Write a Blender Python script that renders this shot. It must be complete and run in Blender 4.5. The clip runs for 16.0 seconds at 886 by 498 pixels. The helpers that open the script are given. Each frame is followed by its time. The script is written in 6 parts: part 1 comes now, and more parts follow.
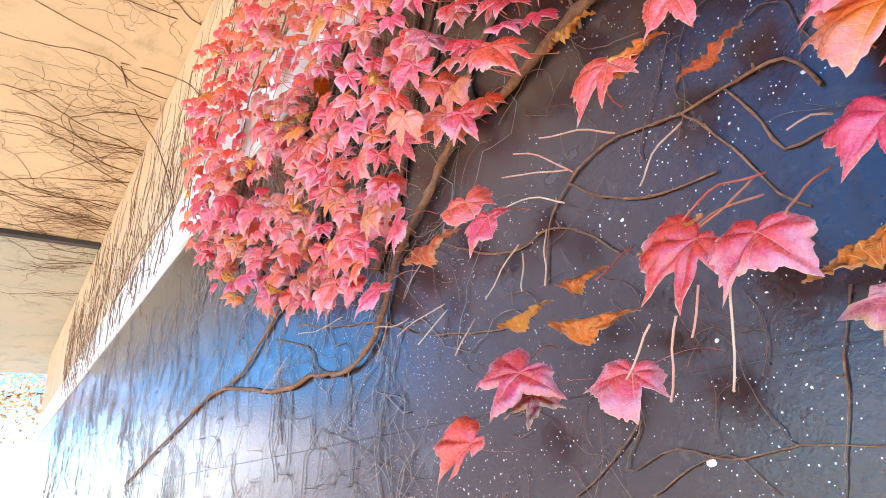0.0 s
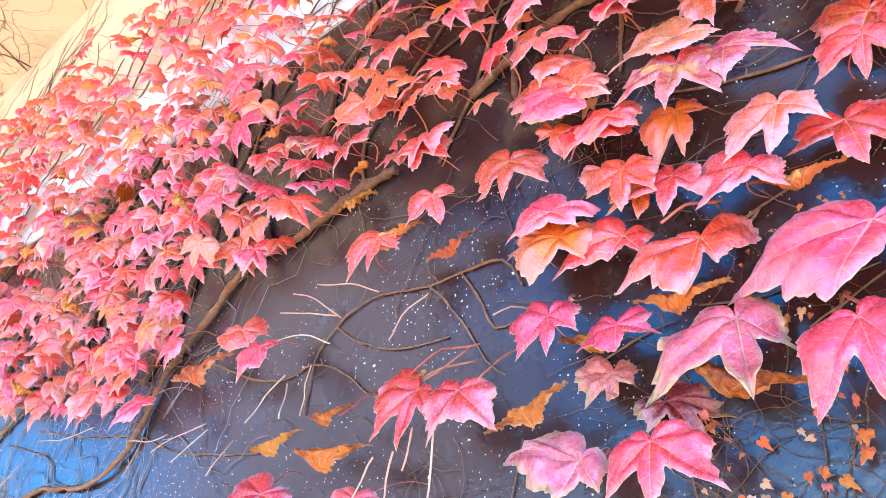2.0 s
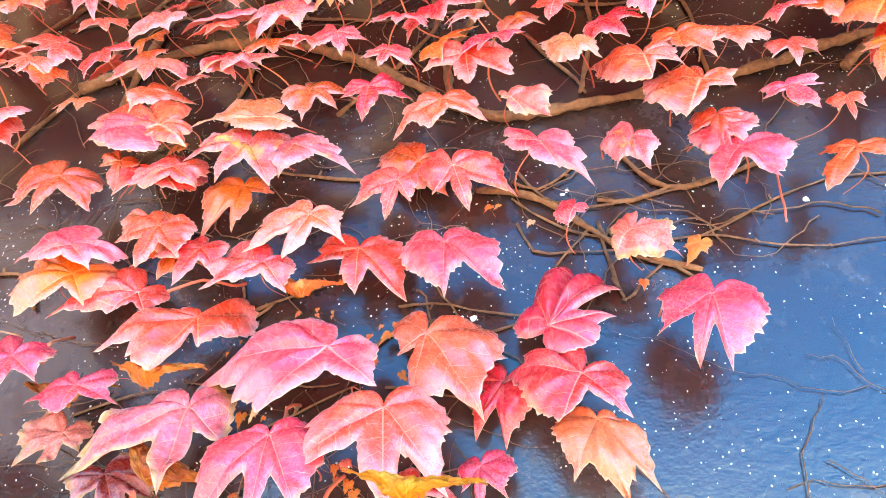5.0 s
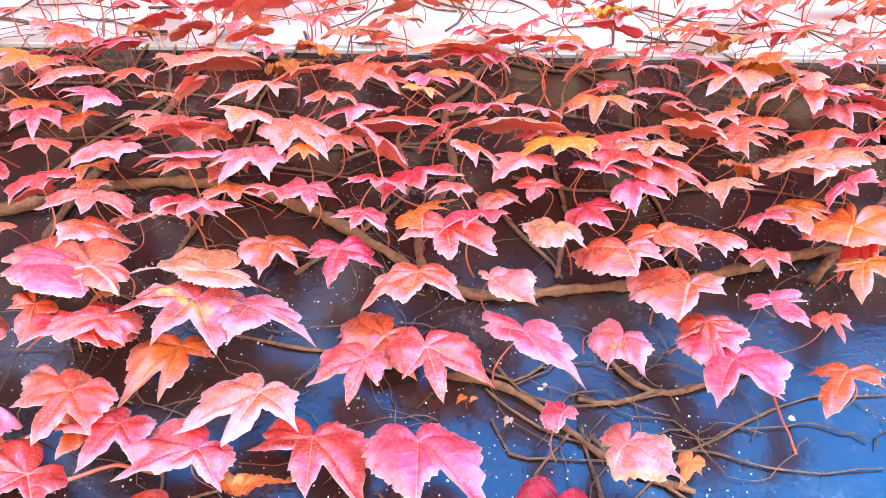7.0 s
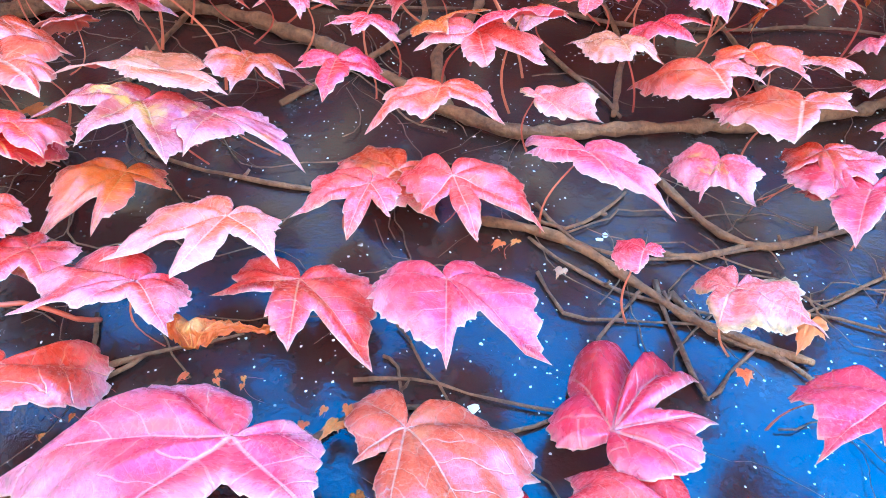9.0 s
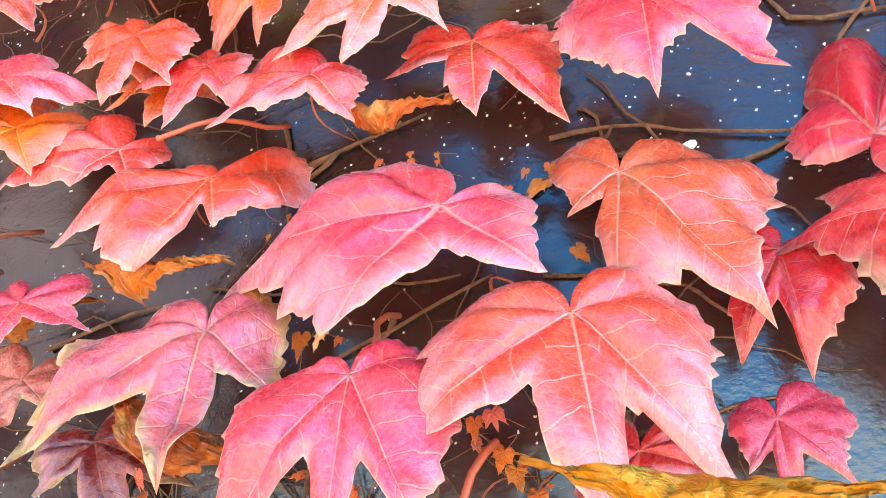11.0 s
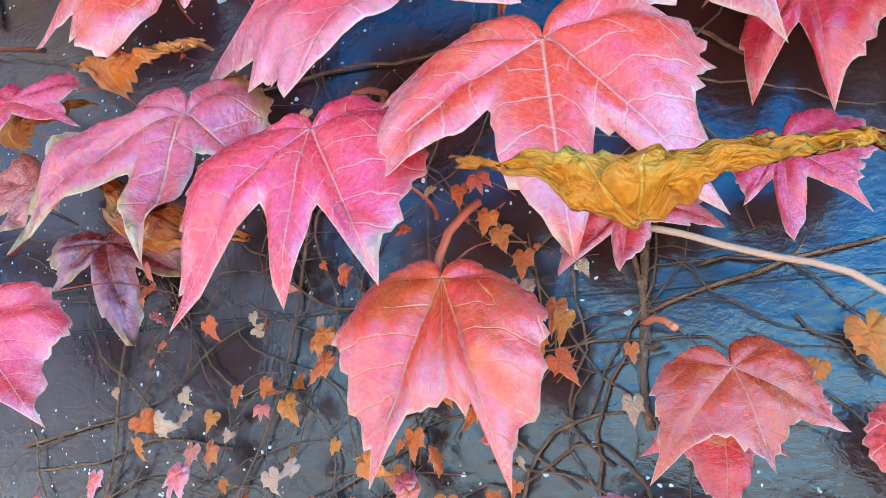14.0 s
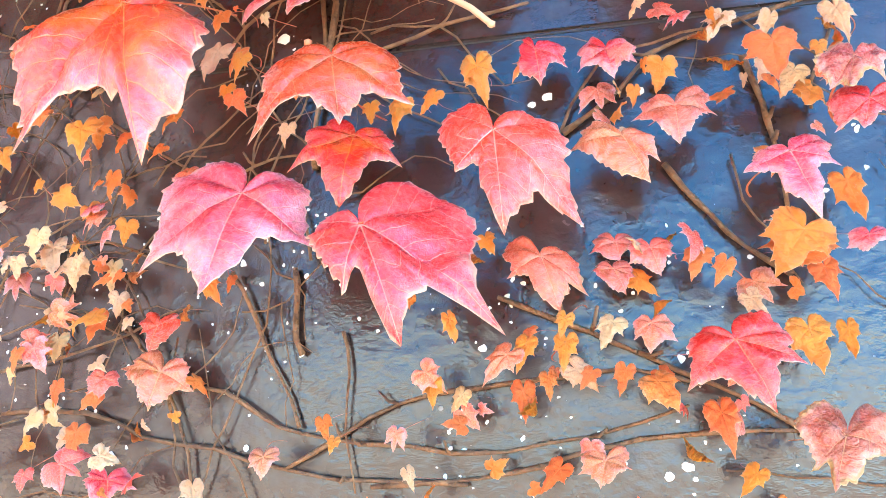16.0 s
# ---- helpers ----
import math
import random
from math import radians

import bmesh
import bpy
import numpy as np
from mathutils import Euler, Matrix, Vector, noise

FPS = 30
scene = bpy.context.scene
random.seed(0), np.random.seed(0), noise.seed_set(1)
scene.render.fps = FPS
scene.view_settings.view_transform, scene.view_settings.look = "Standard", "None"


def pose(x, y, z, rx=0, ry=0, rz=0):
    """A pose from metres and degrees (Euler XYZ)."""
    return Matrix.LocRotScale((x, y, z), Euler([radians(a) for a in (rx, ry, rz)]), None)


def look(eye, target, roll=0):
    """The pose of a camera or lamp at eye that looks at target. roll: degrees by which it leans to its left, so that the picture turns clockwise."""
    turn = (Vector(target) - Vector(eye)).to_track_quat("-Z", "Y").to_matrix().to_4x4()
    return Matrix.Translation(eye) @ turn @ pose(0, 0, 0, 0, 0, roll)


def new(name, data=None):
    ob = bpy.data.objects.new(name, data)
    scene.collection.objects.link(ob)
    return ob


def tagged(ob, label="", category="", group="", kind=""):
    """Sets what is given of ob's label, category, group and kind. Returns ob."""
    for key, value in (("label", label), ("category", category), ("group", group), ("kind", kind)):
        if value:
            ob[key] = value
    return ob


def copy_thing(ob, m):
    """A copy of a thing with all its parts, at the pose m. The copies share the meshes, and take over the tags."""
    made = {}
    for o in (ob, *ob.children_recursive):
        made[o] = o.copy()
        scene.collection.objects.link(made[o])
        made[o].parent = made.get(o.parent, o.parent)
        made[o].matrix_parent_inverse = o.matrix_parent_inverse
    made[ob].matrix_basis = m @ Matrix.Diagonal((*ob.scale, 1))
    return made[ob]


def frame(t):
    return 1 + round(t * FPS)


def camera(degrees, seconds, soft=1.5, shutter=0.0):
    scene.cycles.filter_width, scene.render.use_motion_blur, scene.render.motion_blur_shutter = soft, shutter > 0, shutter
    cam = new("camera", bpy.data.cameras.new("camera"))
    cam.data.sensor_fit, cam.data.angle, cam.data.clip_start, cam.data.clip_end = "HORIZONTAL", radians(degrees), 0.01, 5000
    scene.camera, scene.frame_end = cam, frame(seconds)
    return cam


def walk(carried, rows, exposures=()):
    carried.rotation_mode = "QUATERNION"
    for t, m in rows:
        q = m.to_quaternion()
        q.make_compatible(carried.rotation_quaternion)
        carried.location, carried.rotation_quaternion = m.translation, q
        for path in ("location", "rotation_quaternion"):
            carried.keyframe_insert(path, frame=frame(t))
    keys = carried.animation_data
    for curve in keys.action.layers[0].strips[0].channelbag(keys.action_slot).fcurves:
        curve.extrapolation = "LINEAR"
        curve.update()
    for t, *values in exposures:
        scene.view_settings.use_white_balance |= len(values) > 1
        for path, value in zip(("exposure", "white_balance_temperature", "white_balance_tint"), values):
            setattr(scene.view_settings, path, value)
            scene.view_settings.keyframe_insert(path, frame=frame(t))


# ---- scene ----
cam = camera(67.4, 16.0, soft=0.5, shutter=0.0)
PATH = [
    (0, (0.047, -0.013, 1.565), (-1.508, 1.035, 2.26), -2.5),
    (0.5, (0.088, -0.016, 1.552), (-1.291, 1.178, 2.372), -1.8),
    (1, (0.144, -0.021, 1.539), (-1.074, 1.253, 2.485), -1.6),
    (1.5, (0.182, -0.044, 1.525), (-0.931, 1.282, 2.526), -1.9),
    (2, (0.177, -0.076, 1.521), (-0.848, 1.302, 2.545), -2.1),
    (2.5, (0.193, -0.112, 1.514), (-0.725, 1.338, 2.542), -1.9),
    (3, (0.233, -0.106, 1.518), (-0.59, 1.408, 2.533), -1.8),
    (3.5, (0.302, -0.069, 1.519), (-0.417, 1.493, 2.54), -1.4),
    (4, (0.365, -0.045, 1.524), (-0.199, 1.584, 2.538), -1.1),
    (4.2, (0.384, -0.037, 1.534), (-0.111, 1.621, 2.536), -0.6),
    (6.3, (0.346, -0.005, 1.614), (0.331, 1.517, 2.912), -0.0),
    (6.5, (0.332, -0.006, 1.622), (0.338, 1.489, 2.951), -0.1),
    (7, (0.308, 0.007, 1.652), (0.339, 1.438, 3.048), 0.0),
    (7.5, (0.313, 0.048, 1.675), (0.358, 1.426, 3.124), -0.0),
    (8, (0.326, 0.119, 1.677), (0.379, 1.495, 3.128), -0.1),
    (8.5, (0.298, 0.179, 1.682), (0.363, 1.613, 3.075), -0.0),
    (9, (0.285, 0.215, 1.682), (0.332, 1.737, 2.978), 0.7),
    (9.5, (0.268, 0.231, 1.678), (0.259, 1.831, 2.878), 0.3),
    (10, (0.265, 0.238, 1.682), (0.094, 1.936, 2.725), 0.1),
    (10.2, (0.263, 0.241, 1.68), (0.012, 1.963, 2.666), 0.0),
    (12.3, (0.271, 0.286, 1.673), (-0.367, 2.071, 2.311), -0.4),
    (12.5, (0.271, 0.288, 1.673), (-0.383, 2.072, 2.295), -0.4),
    (13, (0.274, 0.29, 1.673), (-0.411, 2.073, 2.264), -0.5),
    (13.5, (0.283, 0.3, 1.664), (-0.434, 2.075, 2.242), -0.2),
    (14, (0.296, 0.31, 1.628), (-0.432, 2.114, 2.093), -0.9),
    (14.5, (0.306, 0.323, 1.598), (-0.437, 2.126, 2.042), -0.9),
    (15, (0.318, 0.333, 1.573), (-0.435, 2.13, 2.024), -0.2),
    (15.5, (0.359, 0.344, 1.54), (-0.368, 2.146, 2.011), 1.2),
    (16, (0.409, 0.341, 1.503), (-0.108, 2.211, 1.989), 1.8),
]
EXPOSURES = [(0, 2.75, 6800, 10), (1, 3.18, 6500, 10), (2.5, 3.15, 6000, 10), (3.5, 3.2, 5700, 10), (4, 3.38, 7800, 10), (6.5, 3.6, 7600, 10), (7, 3.48, 6000, 10), (8, 3.47, 6700, 10), (9, 3.45, 4600, -6), (9.5, 3.3, 6000, 4), (10, 3.28, 6600, 4), (12.5, 2.98, 10000, 10), (13, 3.03, 8000, 10), (13.5, 2.88, 6700, 8), (14.5, 2.75, 4500, -24), (15, 3.2, 4400, -26), (15.5, 3.34, 6100, -4), (16, 3.52, 8300, 8)]
SKY = 0.15
walk(cam, [(t, look(eye, target, roll)) for t, eye, target, roll in PATH], EXPOSURES)

# ---- world and sun: blue autumn sky; the sun stands to the side, and the overhang shades the wall ----
SUN_EL, SUN_ROT = radians(38), radians(112)
world = bpy.data.worlds.new("sky")
scene.world = world
world.use_nodes = True
wn = world.node_tree.nodes
sky = wn.new("ShaderNodeTexSky")
sky.sky_type, sky.sun_disc = "NISHITA", False
sky.sun_elevation, sky.sun_rotation = SUN_EL, SUN_ROT
sky.air_density, sky.dust_density, sky.ozone_density = 1.0, 0.1, 5.0
sky.altitude = 2500
deep = wn.new("ShaderNodeHueSaturation")
deep.inputs["Saturation"].default_value = 1.35
world.node_tree.links.new(sky.outputs[0], deep.inputs["Color"])
world.node_tree.links.new(deep.outputs[0], wn["Background"].inputs[0])
wn["Background"].inputs[1].default_value = SKY
sun = new("sun", bpy.data.lights.new("sun", "SUN"))
sun.data.energy, sun.data.angle, sun.data.color = 4.0, radians(0.5), (1.0, 0.93, 0.82)
sun_dir = Vector((math.sin(SUN_ROT) * math.cos(SUN_EL), math.cos(SUN_ROT) * math.cos(SUN_EL), math.sin(SUN_EL)))
sun.matrix_world = look(sun_dir * 30, (0, 0, 0))
tagged(sun, "warm autumn sun kept off the wall by the overhang", "sun", kind="structure")


# ---- materials ----
class Nodes:
    """Short hand for node materials."""

    def __init__(self, name):
        self.mat = bpy.data.materials.new(name)
        self.mat.use_nodes = True
        self.tree = self.mat.node_tree
        self.bsdf = self.tree.nodes["Principled BSDF"]
        self.out = self.tree.nodes["Material Output"]

    def add(self, kind, **props):
        node = self.tree.nodes.new(kind)
        for key, value in props.items():
            if key == "operation":
                node.operation = value
            elif key == "blend":
                node.blend_type = value
            elif key == "feature":
                node.feature = value
            elif key == "uv":
                node.uv_map = value
            elif key == "data_type":
                node.data_type = value
        return node

    def link(self, a, b):
        self.tree.links.new(a, b)

    def put(self, socket, value):
        if isinstance(value, (int, float)):
            socket.default_value = value
        elif isinstance(value, tuple):
            socket.default_value = (*value, 1.0) if len(value) == 3 and socket.type == "RGBA" else value
        else:
            self.link(value, socket)

    def math(self, op, a, b=0.0, c=0.0):
        node = self.add("ShaderNodeMath", operation=op)
        for i, v in enumerate((a, b, c)):
            self.put(node.inputs[i], v)
        return node.outputs[0]

    def mix(self, fac, a, b, blend="MIX"):
        node = self.add("ShaderNodeMixRGB", blend=blend)
        self.put(node.inputs[0], fac)
        self.put(node.inputs[1], a)
        self.put(node.inputs[2], b)
        return node.outputs[0]

    def ramp(self, fac, lo, hi):
        """0 below lo, 1 above hi, smooth between."""
        node = self.add("ShaderNodeMapRange")
        node.interpolation_type = "SMOOTHSTEP"
        self.put(node.inputs[0], fac)
        node.inputs[1].default_value, node.inputs[2].default_value = lo, hi
        return node.outputs[0]

    def noise(self, vec, scale, detail=4.0, rough=0.55, distort=0.0):
        node = self.add("ShaderNodeTexNoise")
        if vec is not None:
            self.link(vec, node.inputs["Vector"])
        node.inputs["Scale"].default_value, node.inputs["Detail"].default_value = scale, detail
        node.inputs["Roughness"].default_value, node.inputs["Distortion"].default_value = rough, distort
        return node

    def colours(self, fac, *stops):
        node = self.add("ShaderNodeValToRGB")
        ramp = node.color_ramp
        while len(ramp.elements) < len(stops):
            ramp.elements.new(0.5)
        for el, (p, c) in zip(ramp.elements, stops):
            el.position, el.color = p, (*c, 1.0)
        self.put(node.inputs[0], fac)
        return node.outputs[0]

    def bump(self, height, strength, distance):
        node = self.add("ShaderNodeBump")
        node.inputs["Strength"].default_value, node.inputs["Distance"].default_value = strength, distance
        self.link(height, node.inputs["Height"])
        self.link(node.outputs[0], self.bsdf.inputs["Normal"])

    def place(self):
        return self.add("ShaderNodeNewGeometry").outputs["Position"]

    def rand(self):
        return self.add("ShaderNodeObjectInfo").outputs["Random"]


def painted_wall():
    """Dark brown gloss paint, weathered, with white flecks of old paint and lichen."""
    n = Nodes("brown_gloss_paint")
    pos = n.place()
    big = n.noise(pos, 2.2, 3).outputs[0]
    fine = n.noise(pos, 60, 5, 0.6).outputs[0]
    base = n.colours(big, (0.3, (0.020, 0.010, 0.009)), (0.7, (0.036, 0.017, 0.014)))
    base = n.mix(n.ramp(fine, 0.55, 0.8), base, (0.05, 0.035, 0.03))

    def flecks(scale, size, share, stretch=1.0):
        mp = n.add("ShaderNodeMapping")
        n.link(pos, mp.inputs[0])
        mp.inputs["Scale"].default_value = (1.0, 0.02, stretch)
        warp = n.add("ShaderNodeVectorMath", operation="MULTIPLY_ADD")
        n.link(n.noise(pos, scale * 1.3, 2).outputs[1], warp.inputs[0])
        warp.inputs[1].default_value = (0.6 / scale,) * 3
        n.link(mp.outputs[0], warp.inputs[2])
        v = n.add("ShaderNodeTexVoronoi")
        n.link(warp.outputs[0], v.inputs["Vector"])
        v.inputs["Scale"].default_value = scale
        sep = n.add("ShaderNodeSeparateColor")
        n.link(v.outputs["Color"], sep.inputs[0])
        radius = n.math("MULTIPLY", n.ramp(sep.outputs[0], 1.0 - share, 1.0), size)
        return n.math("LESS_THAN", v.outputs["Distance"], radius)

    patch = n.ramp(n.noise(pos, 5.0, 3).outputs[0], 0.42, 0.62)
    dots = n.math("MAXIMUM", flecks(85, 0.13, 0.42), flecks(200, 0.21, 0.52))
    dots = n.math("MAXIMUM", n.math("MULTIPLY", dots, n.ramp(patch, 0.15, 0.3)), flecks(48, 0.07, 0.20))
    grime = n.ramp(n.noise(pos, 9.0, 6, 0.7).outputs[0], 0.52, 0.75)
    base = n.mix(n.math("MULTIPLY_ADD", grime, 0.34, 0.05), base, (0.085, 0.08, 0.082))
    base = n.mix(dots, base, (0.72, 0.72, 0.68))
    n.link(base, n.bsdf.inputs["Base Color"])
    rough = n.math("ADD", n.math("MULTIPLY", grime, 0.14), n.math("MULTIPLY_ADD", fine, 0.12, 0.13))
    n.link(n.math("ADD", rough, n.math("MULTIPLY", dots, 0.5)), n.bsdf.inputs["Roughness"])
    n.bsdf.inputs["IOR"].default_value = 1.66
    stroke = n.add("ShaderNodeMapping")
    n.link(pos, stroke.inputs[0])
    stroke.inputs["Scale"].default_value = (120, 120, 150)
    brush = n.noise(stroke.outputs[0], 1.0, 4, 0.6).outputs[0]
    height = n.math("ADD", n.math("MULTIPLY", brush, 0.5), n.math("MULTIPLY", n.noise(pos, 16, 3).outputs[0], 0.55))
    height = n.math("ADD", height, n.math("MULTIPLY", dots, 0.35))
    n.bump(height, 0.6, 0.002)
    return n.mat


def plaster(name, a, b, dirt, scale=1.0):
    n = Nodes(name)
    pos = n.place()
    big = n.noise(pos, 0.8 * scale, 4, 0.6).outputs[0]
    fine = n.noise(pos, 90, 4, 0.6).outputs[0]
    base = n.colours(big, (0.32, a), (0.68, b))
    stain = n.ramp(n.noise(pos, 2.6 * scale, 6, 0.68, 0.6).outputs[0], 0.5, 0.72)
    base = n.mix(n.math("MULTIPLY", stain, 0.55), base, dirt)
    base = n.mix(n.math("MULTIPLY", fine, 0.25), base, dirt)
    n.link(base, n.bsdf.inputs["Base Color"])
    n.bsdf.inputs["Roughness"].default_value = 0.85
    n.bump(n.math("ADD", fine, n.noise(pos, 14, 5).outputs[0]), 0.5, 0.004)
    return n.mat


def leaf_coat(name, warm, cool, vein, edge, burn=0.0, burn_colour=(0.42, 0.24, 0.09), rough=0.27, thru=0.28,
              glow=(0.85, 0.09, 0.06), blotch=(0.75, 0.30, 0.10), blotches=0.25, crumple=0.0, gloss=1.0,
              deep=None, tip=(0.80, 0.38, 0.44), pale=0.60):
    """Upper side of an ivy leaf: radiating veins, mottled colour, paler tips with some sky sheen painted in, burnt rim.
    """
    n = Nodes(name)
    uv = n.add("ShaderNodeUVMap", uv="leaf").outputs[0]
    rim = n.add("ShaderNodeUVMap", uv="rim").outputs[0]
    sep = n.add("ShaderNodeSeparateXYZ")
    n.link(uv, sep.inputs[0])
    srim = n.add("ShaderNodeSeparateXYZ")
    n.link(rim, srim.inputs[0])
    ring = srim.outputs[0]
    x, y = n.math("ABSOLUTE", sep.outputs[0]), sep.outputs[1]
    rnd = n.rand()
    seed = n.add("ShaderNodeCombineXYZ")
    n.link(n.math("MULTIPLY", rnd, 37.0), seed.inputs[2])
    spot = n.add("ShaderNodeVectorMath", operation="ADD")
    n.link(uv, spot.inputs[0])
    n.link(seed.outputs[0], spot.inputs[1])
    spot = spot.outputs[0]
    best_q, best_p, main = None, None, None
    for deg, wid in ((0, 0.0095), (39, 0.008), (95, 0.0065)):
        dx, dy = math.sin(radians(deg)), -math.cos(radians(deg))
        p = n.math("ADD", n.math("MULTIPLY", x, dx), n.math("MULTIPLY", y, dy))
        q = n.math("ABSOLUTE", n.math("SUBTRACT", n.math("MULTIPLY", x, dy), n.math("MULTIPLY", y, dx)))
        w = n.math("MULTIPLY_ADD", p, -0.75 * wid, wid)
        line = n.math("MULTIPLY", n.ramp(n.math("DIVIDE", q, n.math("MAXIMUM", w, 0.003)), 1.0, 0.35), n.math("GREATER_THAN", p, 0.0))
        main = line if main is None else n.math("MAXIMUM", main, line)
        if best_q is None:
            best_q, best_p = q, p
        else:
            near = n.math("LESS_THAN", q, best_q)
            best_p = n.math("ADD", n.math("MULTIPLY", near, p), n.math("MULTIPLY", n.math("SUBTRACT", 1.0, near), best_p))
            best_q = n.math("MINIMUM", q, best_q)
    wob = n.math("MULTIPLY", n.noise(spot, 6, 2).outputs[0], 0.10)
    s = n.math("FRACT", n.math("MULTIPLY", n.math("ADD", n.math("SUBTRACT", best_p, n.math("MULTIPLY", best_q, 0.85)), wob), 7.0))
    side = n.ramp(n.math("ABSOLUTE", n.math("SUBTRACT", s, 0.5)), 0.045, 0.01)
    net = n.add("ShaderNodeTexVoronoi", feature="DISTANCE_TO_EDGE")
    n.link(spot, net.inputs["Vector"])
    net.inputs["Scale"].default_value = 26
    mesh_lines = n.ramp(net.outputs["Distance"], 0.10, 0.0)
    tone = n.noise(spot, 2.3, 5, 0.62).outputs[0]
    fine = n.noise(spot, 22, 5, 0.65).outputs[0]
    base = n.mix(n.ramp(n.math("ADD", n.math("MULTIPLY", rnd, 0.6), n.math("MULTIPLY", tone, 0.7)), 0.35, 0.95), warm, cool)
    other = n.math("FRACT", n.math("MULTIPLY", rnd, 7.13))
    patch = n.noise(spot, 1.4, 4, 0.6, 0.4).outputs[0]
    base = n.mix(n.ramp(n.math("ADD", patch, n.math("MULTIPLY", n.math("SUBTRACT", other, 0.5), 0.35)), 0.50, 0.66), base, deep or tuple(0.62 * c for c in warm))
    base = n.mix(n.math("MULTIPLY", n.ramp(tone, 0.54, 0.70), blotches), base, blotch)
    base = n.mix(n.math("MULTIPLY", n.ramp(ring, 0.55, 1.0), 0.40), base, edge)
    reach = n.math("ADD", n.math("MULTIPLY", ring, 0.75), n.math("MULTIPLY", n.noise(spot, 3.1, 5, 0.65).outputs[0], 0.8))
    reach = n.math("ADD", reach, n.math("MULTIPLY", n.math("FRACT", n.math("MULTIPLY", rnd, 13.7)), 0.3))
    # tips: bleached pigment plus lavender sky sheen, both put into the colour
    base = n.mix(n.math("MULTIPLY", n.ramp(reach, 1.08, 1.38), pale), base, tip)
    crust = n.math("MULTIPLY", n.ramp(n.noise(spot, 34, 5, 0.7).outputs[0], 0.53, 0.62), n.ramp(reach, 1.02, 1.30))
    base = n.mix(n.math("MULTIPLY", crust, 0.55), base, (0.50, 0.27, 0.17))
    base = n.mix(n.math("MULTIPLY", n.ramp(fine, 0.42, 0.70), 0.30), base, edge)
    base = n.mix(n.math("MULTIPLY", mesh_lines, 0.11), base, vein)
    base = n.mix(n.math("MULTIPLY", side, 0.40), base, vein)
    base = n.mix(n.math("MULTIPLY", main, 0.62), base, vein)
    grain = n.noise(spot, 75, 3, 0.7).outputs[0]
    base = n.mix(n.math("MULTIPLY", n.ramp(grain, 0.52, 0.72), 0.12), base, vein)
    base = n.mix(n.math("MULTIPLY", n.ramp(grain, 0.46, 0.28), 0.55), base, tuple(0.45 * c for c in edge))
    freckle = n.add("ShaderNodeTexVoronoi")
    n.link(spot, freckle.inputs["Vector"])
    freckle.inputs["Scale"].default_value = 13
    hole = n.math("MULTIPLY", n.math("LESS_THAN", freckle.outputs["Distance"], n.math("MULTIPLY", n.ramp(fine, 0.66, 0.85), 0.26)), 0.6)
    base = n.mix(hole, base, (0.10, 0.012, 0.008))
    speck = n.add("ShaderNodeTexVoronoi")
    n.link(spot, speck.inputs["Vector"])
    speck.inputs["Scale"].default_value = 31
    bright = n.math("LESS_THAN", speck.outputs["Distance"], n.math("MULTIPLY", n.ramp(patch, 0.48, 0.8), 0.30))
    base = n.mix(n.math("MULTIPLY", bright, 0.30), base, (0.88, 0.66, 0.58))
    shift = n.add("ShaderNodeHueSaturation")
    n.link(n.math("MULTIPLY_ADD", n.math("FRACT", n.math("MULTIPLY", rnd, 3.31)), 0.030, 0.488), shift.inputs["Hue"])
    n.link(n.math("MULTIPLY_ADD", n.math("FRACT", n.math("MULTIPLY", rnd, 5.77)), 0.28, 0.90), shift.inputs["Value"])
    n.link(base, shift.inputs["Color"])
    base = shift.outputs[0]
    scorch = n.ramp(n.math("ADD", ring, n.math("MULTIPLY", n.math("SUBTRACT", tone, 0.5), 0.9)), 1.06 - burn, 1.24 - burn)
    burnt = n.colours(fine, (0.3, (0.16, 0.07, 0.025)), (0.55, burn_colour), (0.8, (0.72, 0.55, 0.32)))
    base = n.mix(scorch, base, burnt)
    # thin pale line: the rim's highlight and dry edge, painted as colour
    base = n.mix(n.math("MULTIPLY", n.ramp(ring, 0.972, 0.995), 0.6), base, (0.86, 0.62, 0.46))
    n.link(base, n.bsdf.inputs["Base Color"])
    n.link(n.math("ADD", n.math("MULTIPLY_ADD", fine, 0.18, rough - 0.09), n.math("MULTIPLY", scorch, 0.2)), n.bsdf.inputs["Roughness"])
    n.bsdf.inputs["Specular IOR Level"].default_value = gloss
    n.bsdf.inputs["IOR"].default_value = 1.58
    height = n.math("SUBTRACT", n.math("MULTIPLY", n.noise(spot, 9, 3).outputs[0], 0.9 + 3 * crumple), n.math("ADD", n.math("MULTIPLY", main, 0.5), n.math("MULTIPLY", side, 0.25)))
    height = n.math("ADD", height, n.math("MULTIPLY", n.math("SUBTRACT", fine, n.math("MULTIPLY", mesh_lines, 0.1)), 0.5))
    n.bump(height, 0.40 + 0.25 * min(crumple, 1.0), 0.0026)
    leafy = n.add("ShaderNodeBsdfTranslucent")
    n.link(n.mix(0.6, base, glow), leafy.inputs[0])
    mixer = n.add("ShaderNodeMixShader")
    mixer.inputs[0].default_value = thru
    n.link(n.bsdf.outputs[0], mixer.inputs[1])
    n.link(leafy.outputs[0], mixer.inputs[2])
    n.link(mixer.outputs[0], n.out.inputs[0])
    return n.mat


